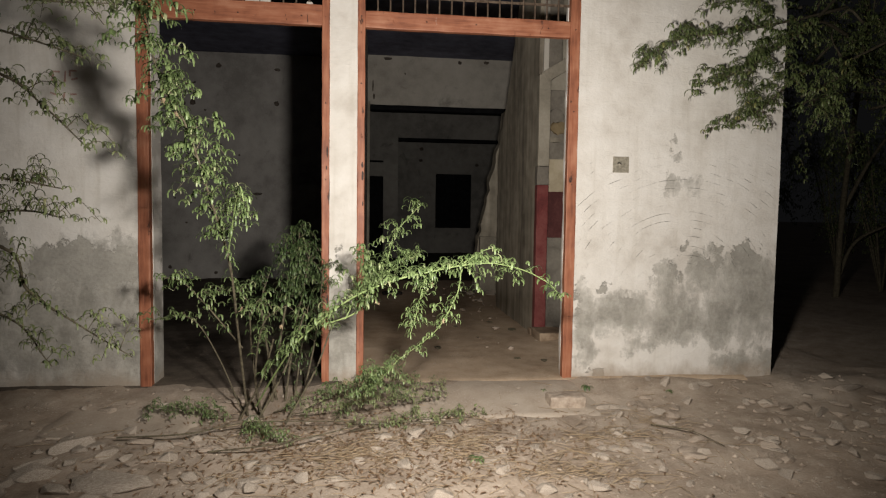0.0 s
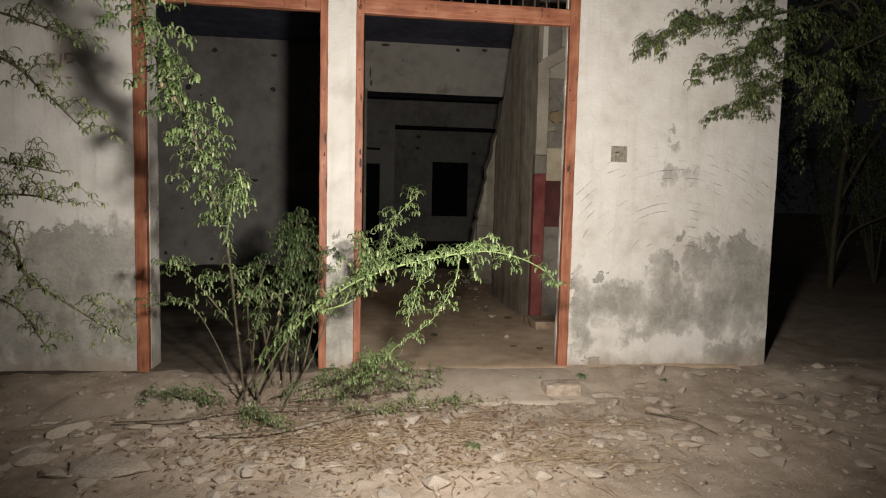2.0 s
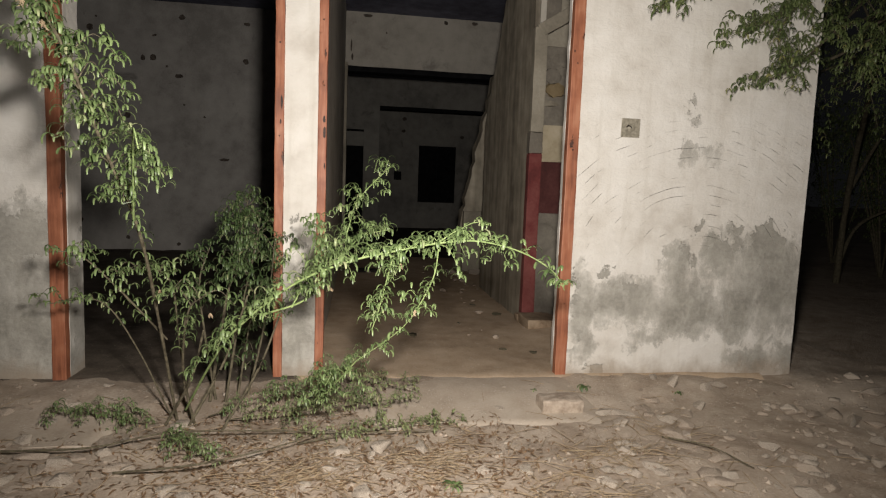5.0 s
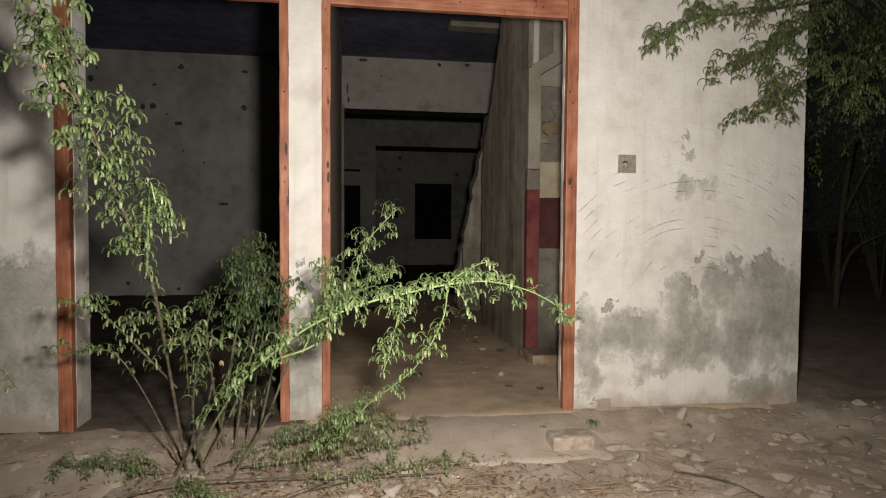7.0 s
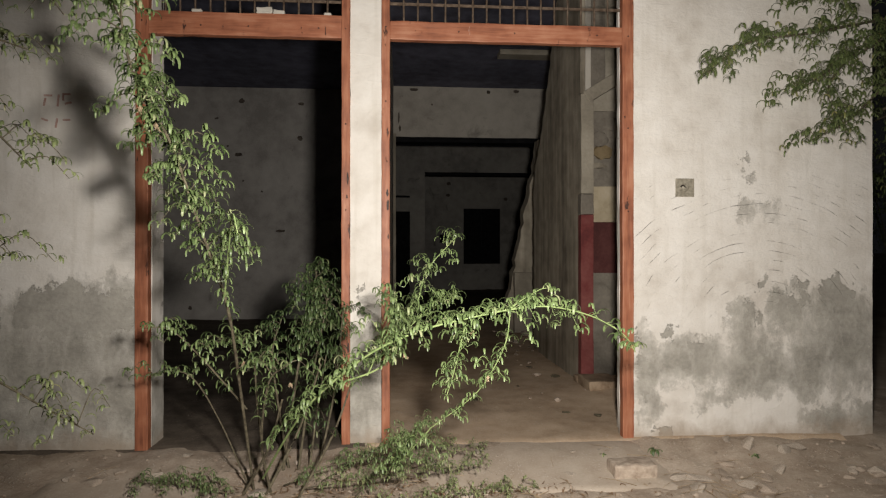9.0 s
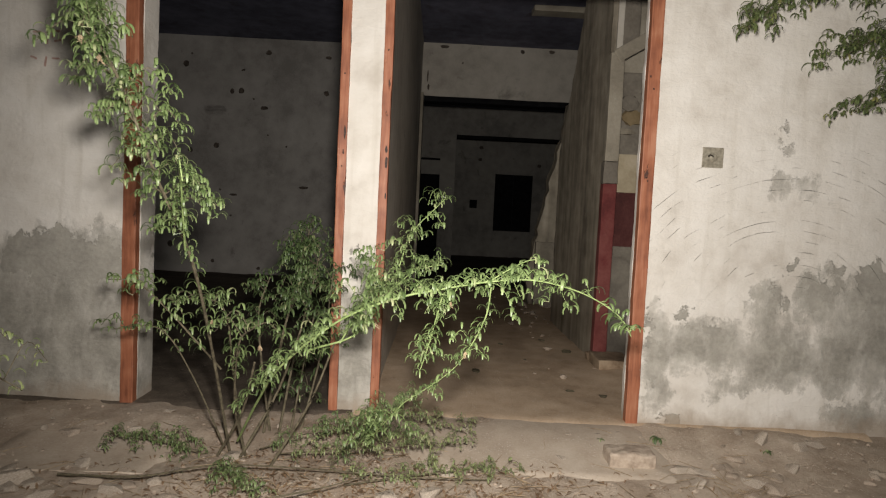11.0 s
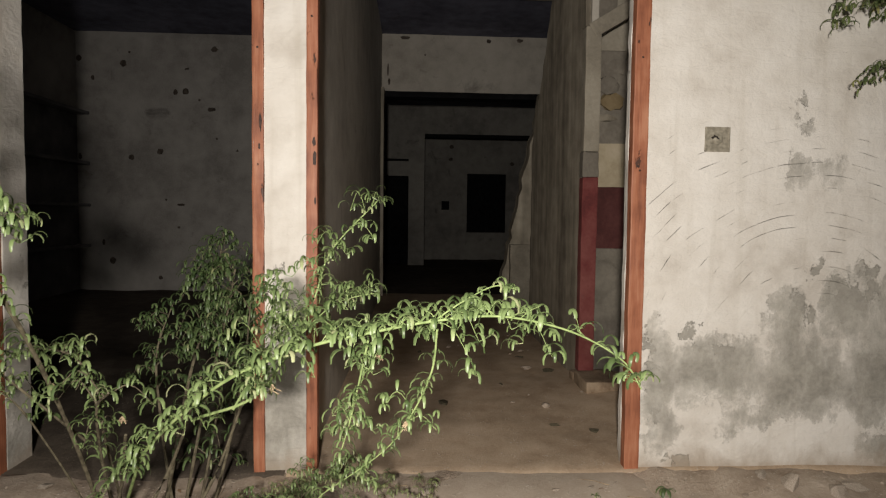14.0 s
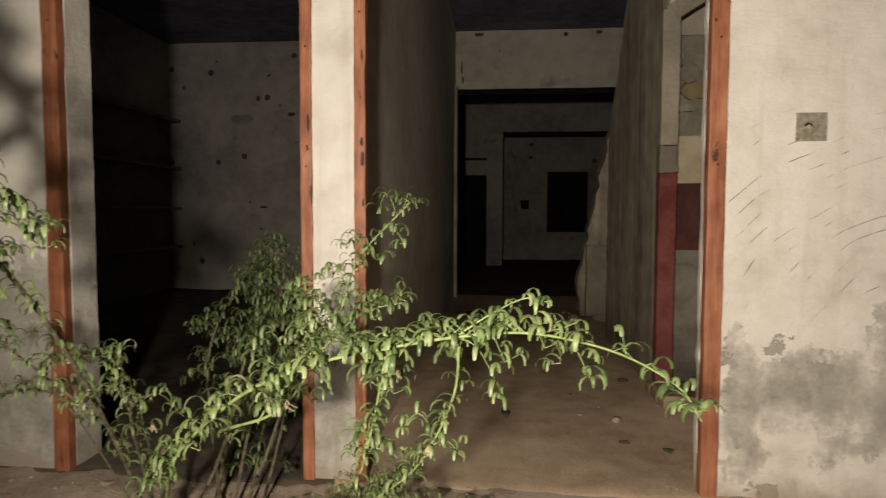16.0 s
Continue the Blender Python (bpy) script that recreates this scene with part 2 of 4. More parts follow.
PAVING = dirt("dust_covered_paving", (0.37, 0.30, 0.235), (0.45, 0.375, 0.30), (0.52, 0.45, 0.37), (0.55, 0.49, 0.42), 0.003)
GRIT = simple("earthy_grit", (0.28, 0.22, 0.17), (0.50, 0.42, 0.34), 18, 0.95)
STONE = simple("pale_rubble", (0.30, 0.245, 0.195), (0.54, 0.47, 0.39), 14, 0.9, 0.006)
BRICK = simple("weathered_brick", (0.19, 0.13, 0.082), (0.37, 0.285, 0.20), 9, 0.92, 0.008)
RED = room_plaster("flaking_red_paint", (0.075, 0.02, 0.02), (0.155, 0.038, 0.036), (0.22, 0.075, 0.066), (0.13, 0.10, 0.09))
# maroon paint, with part of the recess's shade mixed into its colour
SHADED_MAROON = room_plaster("shaded_maroon_paint", (0.04, 0.016, 0.015), (0.085, 0.028, 0.026), (0.13, 0.05, 0.045), (0.10, 0.08, 0.07))
CREAM = room_plaster("cream_block_paint", (0.33, 0.27, 0.18), (0.45, 0.385, 0.27), (0.52, 0.45, 0.34))
YELLOWED = room_plaster("yellowed_stone", (0.11, 0.08, 0.042), (0.20, 0.15, 0.082), (0.29, 0.225, 0.135))
POSTGREY = room_plaster("pale_grey_render", (0.20, 0.178, 0.14), (0.30, 0.27, 0.215), (0.39, 0.355, 0.29))
PITTED = simple("fallen_plaster_pit", (0.05, 0.04, 0.033), (0.14, 0.115, 0.095), 14, 0.95)
DARKHOLE = simple("dark_cavity", (0.012, 0.010, 0.009), (0.045, 0.036, 0.03), 30, 0.95)
# near black: lintels, frames, switch board, and the boards darkening the far openings
NEARBLACK = simple("near_black", (0.006, 0.006, 0.007), (0.016, 0.016, 0.017), 8, 0.9, spec=0.1)
IRON = simple("rusty_iron", (0.07, 0.045, 0.03), (0.20, 0.15, 0.11), 40, 0.6, 0.002, metal=0.4)
NAIL = simple("dark_nail", (0.02, 0.012, 0.01), (0.07, 0.04, 0.03), 60, 0.6, 0.001)
TIN = simple("grey_switch_box", (0.19, 0.17, 0.13), (0.40, 0.365, 0.29), 40, 0.6, 0.002, metal=0.2)
BARK = simple("grey_green_bark", (0.055, 0.045, 0.028), (0.15, 0.13, 0.085), 30, 0.85, 0.003)
GREENSTEM = simple("green_stem", (0.14, 0.20, 0.07), (0.27, 0.34, 0.14), 30, 0.6, 0.002)
LEAF = leafy("green_leaf", (0.064, 0.10, 0.034), (0.208, 0.28, 0.113), (0.41, 0.43, 0.24))
# deep green, darkened further for the weaker light on the rear limbs
LEAF_DEEP_DIMMED = leafy("deep_green_dimmed_leaf", (0.038, 0.068, 0.024), (0.125, 0.18, 0.07), (0.30, 0.32, 0.16))
LEAF_DULL = leafy("dusty_leaf", (0.13, 0.17, 0.07), (0.26, 0.30, 0.135), (0.40, 0.38, 0.20))
LEAF_DARK = leafy("dark_tree_leaf", (0.06, 0.085, 0.03), (0.15, 0.19, 0.07), (0.34, 0.32, 0.12))
LITTER = leafy("dry_leaf_litter", (0.16, 0.095, 0.055), (0.30, 0.20, 0.12), (0.46, 0.36, 0.24))
MARK = simple("faded_red_paint", (0.36, 0.20, 0.16), (0.52, 0.38, 0.33), 40, 0.9)
STRAW = simple("dry_straw", (0.20, 0.14, 0.085), (0.46, 0.36, 0.235), 20, 0.9)


# ---- mesh tools ----
def part(name, bm, material, parent=None, label="", kind="", smooth=False):
    """Links a bmesh, or (verts, faces), as one mesh object, at top level or under a thing."""
    me = bpy.data.meshes.new(name)
    if isinstance(bm, tuple):
        me.from_pydata([tuple(v) for v in bm[0]], [], [tuple(f) for f in bm[1]])
    else:
        bm.to_mesh(me)
        bm.free()
    me.materials.append(material)
    if smooth:
        me.shade_smooth()
        me.set_sharp_from_angle(angle=radians(48))
    ob = new(name, me)
    if parent is not None:
        ob.parent = parent
        ob.matrix_parent_inverse = Matrix.Translation(-parent.location) if parent.type == "EMPTY" else Matrix()
    return tagged(ob, label, kind=kind)


def thing(name, at, label, category, group="", kind=""):
    ob = new(name)
    ob.empty_display_size = 0.05
    ob.location = at
    return tagged(ob, label, category, group, kind)


def box(bm, x0, x1, y0, y1, z0, z1, bevel=0.0):
    made = bmesh.ops.create_cube(bm, size=1.0, matrix=Matrix.LocRotScale(((x0 + x1) / 2, (y0 + y1) / 2, (z0 + z1) / 2), None, (x1 - x0, y1 - y0, z1 - z0)))
    if bevel:
        edges = list({e for v in made["verts"] for e in v.link_edges})
        bmesh.ops.bevel(bm, geom=edges, offset=bevel, segments=2, affect="EDGES", profile=0.6)
    return made


def boxed(*size, bevel=0.0):
    bm = bmesh.new()
    box(bm, *size, bevel=bevel)
    return bm


def joined_boxes(*sizes):
    bm = bmesh.new()
    for size in sizes:
        box(bm, *size)
    return bm


def rough(bm, cell, amount, scale=3.0):
    """Cuts a bmesh into cells and pushes its points about, for hand-laid plaster and worn arrises."""
    lo = [min(v.co[k] for v in bm.verts) for k in range(3)]
    hi = [max(v.co[k] for v in bm.verts) for k in range(3)]
    for k in range(3):
        steps = int((hi[k] - lo[k]) / cell)
        for s in range(1, steps + 1):
            at, no = [0, 0, 0], [0, 0, 0]
            at[k], no[k] = lo[k] + (hi[k] - lo[k]) * s / (steps + 1), 1
            bmesh.ops.bisect_plane(bm, geom=bm.verts[:] + bm.edges[:] + bm.faces[:], plane_co=at, plane_no=no)
    for v in bm.verts:
        v.co += (noise.noise_vector(v.co * scale) + noise.noise_vector(v.co * scale * 4.3) * 0.6) * amount
    return bm


def wall(name, size, material, label, cell=0.35, amount=0.006, parent=None):
    ob = part(name, rough(boxed(*size), cell, amount), material, parent, smooth=True)
    return tagged(ob, label, "wall", kind="structure") if parent is None else ob


def curve_points(ctrl, per=8):
    """A smooth line through control points (Catmull-Rom)."""
    p = [Vector(c) for c in ctrl]
    p = [p[0] * 2 - p[1]] + p + [p[-1] * 2 - p[-2]]
    out = []
    for i in range(1, len(p) - 2):
        for s in range(per):
            t = s / per
            a, b, c, d = p[i - 1], p[i], p[i + 1], p[i + 2]
            out.append(0.5 * (2 * b + (c - a) * t + (2 * a - 5 * b + 4 * c - d) * t * t + (3 * b - a - 3 * c + d) * t ** 3))
    out.append(p[-2])
    return out


def tube(points, r0, r1, sides=6, wobble=0.0):
    verts, faces = [], []
    n = len(points)
    for i, p in enumerate(points):
        d = (points[min(i + 1, n - 1)] - points[max(i - 1, 0)]).normalized()
        u = d.cross(Vector((0.3, 0.2, 1.0)) if abs(d.z) < 0.9 else Vector((1, 0, 0))).normalized()
        v = d.cross(u)
        r = r0 + (r1 - r0) * i / (n - 1)
        r *= 1 + wobble * noise.noise(p * 20)
        verts += [p + (u * math.cos(a) + v * math.sin(a)) * r for a in (2 * math.pi * k / sides for k in range(sides))]
    for i in range(n - 1):
        for k in range(sides):
            a, b = i * sides + k, i * sides + (k + 1) % sides
            faces.append((a, b, b + sides, a + sides))
    faces.append(tuple(range(sides))[::-1])
    faces.append(tuple(range((n - 1) * sides, n * sides)))
    return verts, faces


def joined(*pieces):
    verts, faces = [], []
    for v, f in pieces:
        k = len(verts)
        verts += list(v)
        faces += [tuple(i + k for i in q) for q in f]
    return verts, faces


def leaflet(length, width, up=0.6, down=-1.45, stations=6, fold=0.35):
    """A drooping folded leaflet from the origin along +x, arching over and hanging down."""
    verts, faces = [], []
    p, step = Vector((0, 0, 0)), length / (stations - 1)
    for i in range(stations):
        s = i / (stations - 1)
        a = up + (down - up) * s ** 0.95
        w = width * (0.10 + 0.90 * math.sin(math.pi * (s * 0.86 + 0.07)) ** 0.45) * 0.5
        drop = -fold * w
        verts += [p + Vector((drop * -math.sin(a), w, drop * math.cos(a))), p.copy(), p + Vector((drop * -math.sin(a), -w, drop * math.cos(a)))]
        p = p + Vector((math.cos(a), 0, math.sin(a))) * step
    for i in range(stations - 1):
        k = i * 3
        faces += [(k, k + 1, k + 4, k + 3), (k + 1, k + 2, k + 5, k + 4)]
    return verts, faces


class Foliage:
    """Gathers many drooping leaflets on twigs into one mesh."""

    def __init__(self, seed):
        self.rng = random.Random(seed)
        self.kinds = [leaflet(1.0, w, u, d) for w, u, d in ((0.135, 1.0, -2.1), (0.15, 1.2, -2.0), (0.125, 0.8, -2.0), (0.14, 1.3, -1.9), (0.13, 0.8, -2.3), (0.15, 1.1, -2.6))]
        self.verts, self.faces = [], []

    def add(self, at, heading, size):
        vs, fs = self.rng.choice(self.kinds)
        k = len(self.verts)
        c, s = math.cos(heading) * size, math.sin(heading) * size
        tilt = self.rng.uniform(-0.25, 0.25)
        for v in vs:
            z = v.z * size + v.y * size * tilt
            self.verts.append((at.x + c * v.x - s * v.y, at.y + s * v.x + c * v.y, at.z + z))
        self.faces += [tuple(i + k for i in f) for f in fs]

    def spray(self, at, heading, size, count):
        """A short stalk with a fan of leaflets."""
        end = at + Vector((math.cos(heading), math.sin(heading), self.rng.uniform(0.0, 0.7))) * size * 0.45
        k = len(self.verts)
        o = Vector((0, 0, size * 0.02))
        self.verts += [tuple(at + o), tuple(at - o), tuple(end - o * 0.6), tuple(end + o * 0.6)]
        self.faces.append((k, k + 1, k + 2, k + 3))
        for i in range(count):
            f = (i + 0.5) / count - 0.5
            self.add(at.lerp(end, self.rng.uniform(0.6, 1.0)), heading + f * 2.6 + self.rng.uniform(-0.4, 0.4), size * self.rng.uniform(0.75, 1.2))

    def along(self, points, step, size, count=(1, 2), start=0.15, jitter=0.006):
        """Leaflets set alternately to either side of a line."""
        total, turn = 0.0, 1
        length = sum((b - a).length for a, b in zip(points, points[1:]))
        want = start * length
        for a, b in zip(points, points[1:]):
            seg = (b - a).length
            d = b - a
            flat = math.hypot(d.x, d.y)
            while total + seg >= want:
                p = a.lerp(b, (want - total) / max(seg, 1e-6))
                p = p + Vector([self.rng.gauss(0, jitter) for _ in range(3)])
                turn = -turn
                way = math.atan2(d.y, d.x) if flat > 0.35 * seg else self.rng.uniform(0, 6.28)
                for k in range(self.rng.randint(*count)):
                    heading = way + turn * (1.25 + self.rng.gauss(0, 0.35)) + k * self.rng.uniform(-2.6, 2.6)
                    self.add(p, heading, size * self.rng.uniform(0.7, 1.2))
                want += step * self.rng.uniform(0.6, 1.4)
            total += seg
        self.spray(points[-1], self.rng.uniform(0, 6.28), size * 0.8, 3)

    def made(self):
        return self.verts, self.faces


def twigs(rng, points, count, reach, lift=(0.0, 0.6), droop=0.5, start=0.25, sway=None):
    """Side shoots off a line: short arching lines that rise and then droop."""
    out = []
    for i in range(count):
        p = points[int((start + (1 - start) * (i + rng.random()) / count) * (len(points) - 1))]
        a = rng.uniform(0, 2 * math.pi) if sway is None else rng.gauss(*sway)
        r = reach * rng.uniform(0.5, 1.15)
        h = Vector((math.cos(a), math.sin(a), 0))
        z = rng.uniform(*lift)
        out.append(curve_points([p, p + h * r * 0.5 + Vector((0, 0, z * r)), p + h * r + Vector((0, 0, (z - droop) * r))], 4))
    return out


# ---- the building: walls, floors, ceiling ----
def smooth01(v):
    v = max(0.0, min(1.0, v))
    return v * v * (3 - 2 * v)


def ground_height(x, y):
    """Trodden earth: a low worn ledge along the building, falling a little towards the lane."""
    base = -0.075 + 0.064 * smooth01((y + 0.55 + 0.12 * noise.noise(Vector((x * 1.3, 0, 7)))) / 0.45)
    if y > 0 and x < 1.7:
        base = -0.06
    p = Vector((x, y, 0))
    return base + 0.022 * noise.noise(p * 1.1) + 0.017 * noise.noise(p * 4.0) + 0.010 * abs(noise.noise(p * 9.0)) + 0.006 * noise.noise(p * 17.0)


def sheet(xs, ys, height):
    verts = [(x, y, height(x, y)) for y in ys for x in xs]
    n = len(xs)
    faces = [(j * n + i, j * n + i + 1, (j + 1) * n + i + 1, (j + 1) * n + i) for j in range(len(ys) - 1) for i in range(n - 1)]
    return verts, faces


far = [14.0, 22.0, 40.0, 80.0, 160.0, 320.0]
xs = [-v for v in far[::-1]] + [-9 + 0.5 * k for k in range(9)] + [-4.4 + 0.035 * k for k in range(206)] + [2.9 + 0.4 * k for k in range(20)] + far
ys = [-v for v in far[::-1]] + [-10 + 0.5 * k for k in range(12)] + [-4.2 + 0.035 * k for k in range(126)] + [0.35 + 0.5 * k for k in range(27)] + far
tagged(part("ground", sheet(xs, ys, ground_height), EARTH, smooth=True), "dry trodden earth littered with grit and rubble", "ground", kind="structure")


def floor_height(x, y):
    p = Vector((x, y, 3.0))
    heap = 0.05 * math.exp(-((x - 0.45) ** 2 + (y - 1.2) ** 2) / 0.18) + 0.10 * math.exp(-((x - 0.3) ** 2 + (y - 4.3) ** 2) / 0.25)
    return 0.002 + heap + 0.012 * noise.noise(p * 1.5) + 0.006 * noise.noise(p * 7)


def floor_edge(x, y):
    """The floor runs out over the wall's foot and crumbles away to the earth."""
    if y >= 0:
        return floor_height(x, y)
    k = smooth01(-y / (0.16 + 0.07 * noise.noise(Vector((x * 2.3, 1.7, 0))) + 0.05 * noise.noise(Vector((x * 9, 4.7, 0)))))
    return floor_height(x, 0) * (1 - k) - 0.09 * k + 0.004 * noise.noise(Vector((x * 15, y * 15, 0)))


fx = [-1.68 + 0.045 * k for k in range(72)]
fy = [-0.24 + 0.03 * k for k in range(8)] + [0.0 + 0.06 * k for k in range(115)]
tagged(part("floor", sheet(fx, fy, floor_edge), FLOOR, smooth=True), "soil-covered floor of the abandoned room", "floor", kind="structure")
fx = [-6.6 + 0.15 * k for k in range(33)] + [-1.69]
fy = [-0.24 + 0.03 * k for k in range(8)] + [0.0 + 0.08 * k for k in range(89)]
tagged(part("floor", sheet(fx, fy, floor_edge), DARKFLOOR, smooth=True), "dark soil floor of the side room", "floor", kind="structure")
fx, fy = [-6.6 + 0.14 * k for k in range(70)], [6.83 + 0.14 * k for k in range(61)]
tagged(part("floor", sheet(fx, fy, lambda x, y: floor_height(x, y) + 0.03 * abs(noise.noise(Vector((x * 2.6, y * 2.6, 5))))), DARKFLOOR, smooth=True), "dark debris over the back hall floor", "floor", kind="structure")


def apron(name, cx, cy, rx, ry, lift, label):
    """A thin cast slab with a broken outline, following the earth under it."""
    bm = bmesh.new()
    n, rings = 40, 7
    grid = []
    for k in range(rings + 1):
        row = []
        for i in range(n):
            a = 2 * math.pi * i / n
            sq = 1 / max(abs(math.cos(a)), abs(math.sin(a))) ** 0.8
            r = k / rings * sq * (1 + 0.10 * noise.noise(Vector((math.cos(a) * 2.2 + cx, math.sin(a) * 2.2, 3))) + 0.05 * noise.noise(Vector((math.cos(a) * 8, math.sin(a) * 8, cx))))
            x, y = cx + rx * r * math.cos(a), cy + ry * r * math.sin(a)
            z = -0.075 + 0.064 * smooth01((y + 0.75) / 0.7) + lift + 0.004 * noise.noise(Vector((x * 5, y * 5, 9)))
            row.append(bm.verts.new((x, y, z - (0.06 if k == rings else 0.0))))
        grid.append(row)
    for k in range(rings):
        for i in range(n):
            q = [grid[k][i], grid[k][(i + 1) % n], grid[k + 1][(i + 1) % n], grid[k + 1][i]]
            bm.faces.new(q[::-1])
    bmesh.ops.remove_doubles(bm, verts=bm.verts[:], dist=0.0005)
    bmesh.ops.recalc_face_normals(bm, faces=bm.faces[:])
    tagged(part(name, bm, PAVING, smooth=True), label, "paving", kind="structure")


apron("pavement", -0.62, -0.30, 0.80, 0.42, 0.004, "worn dusty concrete apron before the opening")
apron("pavement", -3.0, -0.62, 0.5, 0.24, 0.006, "patch of old grey concrete paving")

bm = bmesh.new()
for size in ((-9.0, -3.118, 0, 0.047, -0.3, 4.7), (-9.0, -3.036, 0.047, 0.23, -0.3, 4.7), (-1.787, -1.587, 0, 0.23, -0.3, 4.7), (0.077, 1.756, 0, 0.047, -0.3, 4.7),
             (0.002, 1.756, 0.047, 0.085, -0.3, 4.7), (0.052, 1.756, 0.085, 0.23, -0.3, 4.7), (-3.118, -1.787, 0, 0.23, 3.35, 4.7), (-1.587, 0.077, 0, 0.23, 3.35, 4.7)):
    box(bm, *size)
rough(bm, 0.085, 0.0035, 3.5)
for v in bm.verts:
    if abs(v.co.x - 0.002) < 0.008 and v.co.y > 0.03:
        v.co.x += 0.014 * noise.noise(Vector((0, 3, v.co.z * 5.0))) + 0.016 * noise.noise(Vector((0, 8, v.co.z * 17.0)))
tagged(part("wall_front", bm, FACADE, smooth=True), "whitewashed rendered front wall, peeling to grey cement low down", "wall", kind="structure")

wall("wall_partition", (-1.787, -1.587, 0.232, 6.79, 0, 4.18), WHITEWASH, "grey plastered partition wall between the two rooms")
wall("wall_room_back", (-6.7, -1.587, 7.08, 7.3, 0, 4.18), ROOM, "grey distempered back wall with knocked-out plaster holes")
wall("wall_room_left_low", (-6.75, -6.5, 0.232, 7.078, 0, 2.86), SHELFWALL, "dark bluish grey lower wall behind built-in shelves")
wall("wall_room_left_high", (-6.75, -6.5, 0.232, 7.078, 2.862, 4.18), ROOM, "grey plastered upper side wall")
wall("wall_header", (-1.585, 1.53, 6.79, 7.078, 3.28, 4.18), BEAM, "cream plastered beam over a wide opening")
wall("wall_pier", (-1.585, -1.54, 6.5, 6.788, 0, 3.28), POSTGREY, "narrow plastered pier at the opening", amount=0.003)
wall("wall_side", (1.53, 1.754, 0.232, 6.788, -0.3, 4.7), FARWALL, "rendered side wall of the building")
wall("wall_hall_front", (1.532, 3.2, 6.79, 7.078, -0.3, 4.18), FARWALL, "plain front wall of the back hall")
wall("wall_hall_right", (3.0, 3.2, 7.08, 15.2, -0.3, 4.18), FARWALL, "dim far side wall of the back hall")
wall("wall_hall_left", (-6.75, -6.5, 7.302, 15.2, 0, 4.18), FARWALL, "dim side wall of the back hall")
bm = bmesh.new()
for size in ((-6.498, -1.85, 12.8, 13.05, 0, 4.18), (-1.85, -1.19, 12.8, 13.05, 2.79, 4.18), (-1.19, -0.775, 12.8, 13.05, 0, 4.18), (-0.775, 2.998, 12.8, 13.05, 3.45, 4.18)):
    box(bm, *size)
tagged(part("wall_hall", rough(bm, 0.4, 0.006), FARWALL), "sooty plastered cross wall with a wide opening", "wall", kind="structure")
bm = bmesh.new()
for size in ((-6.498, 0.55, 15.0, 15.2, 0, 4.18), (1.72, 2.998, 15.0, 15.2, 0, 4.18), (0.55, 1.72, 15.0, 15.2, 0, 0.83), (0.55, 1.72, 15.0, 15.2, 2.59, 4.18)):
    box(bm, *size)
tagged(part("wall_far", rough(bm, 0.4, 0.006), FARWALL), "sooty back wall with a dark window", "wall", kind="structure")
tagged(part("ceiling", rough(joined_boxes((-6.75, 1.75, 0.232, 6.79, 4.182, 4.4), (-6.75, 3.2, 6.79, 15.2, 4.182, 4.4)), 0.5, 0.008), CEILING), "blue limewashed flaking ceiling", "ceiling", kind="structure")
tagged(part("trim", rough(boxed(-0.02, 0.95, 4.70, 4.95, 4.10, 4.178, bevel=0.01), 0.2, 0.006), POSTGREY), "pale plaster strip on the blue ceiling", "ceiling strip", kind="structure")

# broken wall inside the right-hand room, raking down at its far end
rng = random.Random(5)


def slab_profile(outline, axis, a, b, material, name, label, jag=0.02):
    """An upright wall piece: an outline in (along, z), thickened between a and b across."""
    ring = []
    for (u0, z0), (u1, z1) in zip(outline, outline[1:] + outline[:1]):
        steps = max(1, int(math.hypot(u1 - u0, z1 - z0) / 0.09))
        straight = abs(u1 - u0) < 1e-6 or abs(z1 - z0) < 1e-6
        for s in range(steps):
            f = s / steps
            j = 0.0 if straight or s == 0 else rng.uniform(-jag, jag)
            ring.append((u0 + (u1 - u0) * f + j, z0 + (z1 - z0) * f))
    bm = bmesh.new()
    put = (lambda u, w, z: (w, u, z)) if axis == "y" else (lambda u, w, z: (u, w, z))
    lo = [bm.verts.new(put(u, a, z)) for u, z in ring]
    hi = [bm.verts.new(put(u + rng.uniform(-jag, jag) * 0.5, b, z)) for u, z in ring]
    bm.faces.new(lo)
    bm.faces.new(hi[::-1])
    n = len(ring)
    for i in range(n):
        bm.faces.new((lo[i], hi[i], hi[(i + 1) % n], lo[(i + 1) % n]))
    bmesh.ops.recalc_face_normals(bm, faces=bm.faces[:])
    bmesh.ops.triangulate(bm, faces=[f for f in bm.faces if len(f.verts) > 4])
    return tagged(part(name, bm, material), label, "wall", kind="structure")


slab_profile([(1.66, 0.0), (3.56, 0.0), (3.60, 1.87), (3.53, 2.25), (3.20, 2.62), (2.86, 3.15), (2.62, 3.6), (2.35, 4.17), (1.66, 4.17)], "y", 0.22, 0.325, STREAKED, "wall_broken", "rain-streaked grey wall broken off in a raking edge", 0.03)
slab_profile([(0.13, 0.0), (0.06, 0.35), (0.07, 0.58), (0.15, 0.93), (0.20, 1.2), (0.265, 1.54), (0.325, 1.85), (0.39, 2.18), (0.46, 2.5), (0.53, 2.85), (1.5, 2.85), (1.5, 0.0)], "x", 4.6, 4.85, STREAKED, "wall_stub", "broken rubble wall stub with a ragged raking edge", 0.035)
wall("wall_stub_pier", (0.155, 0.42, 4.50, 4.598, 0, 0.93), POSTGREY, "pale plastered pier against the wall stub", 0.1, 0.008)
# low, red and middle recess walls: colours partly darkened for the shade inside
wall("wall_recess_low", (0.33, 1.528, 1.90, 2.02, 0, 1.02), GREYBROWN, "stained grey lower wall of the recess", 0.2, 0.006)
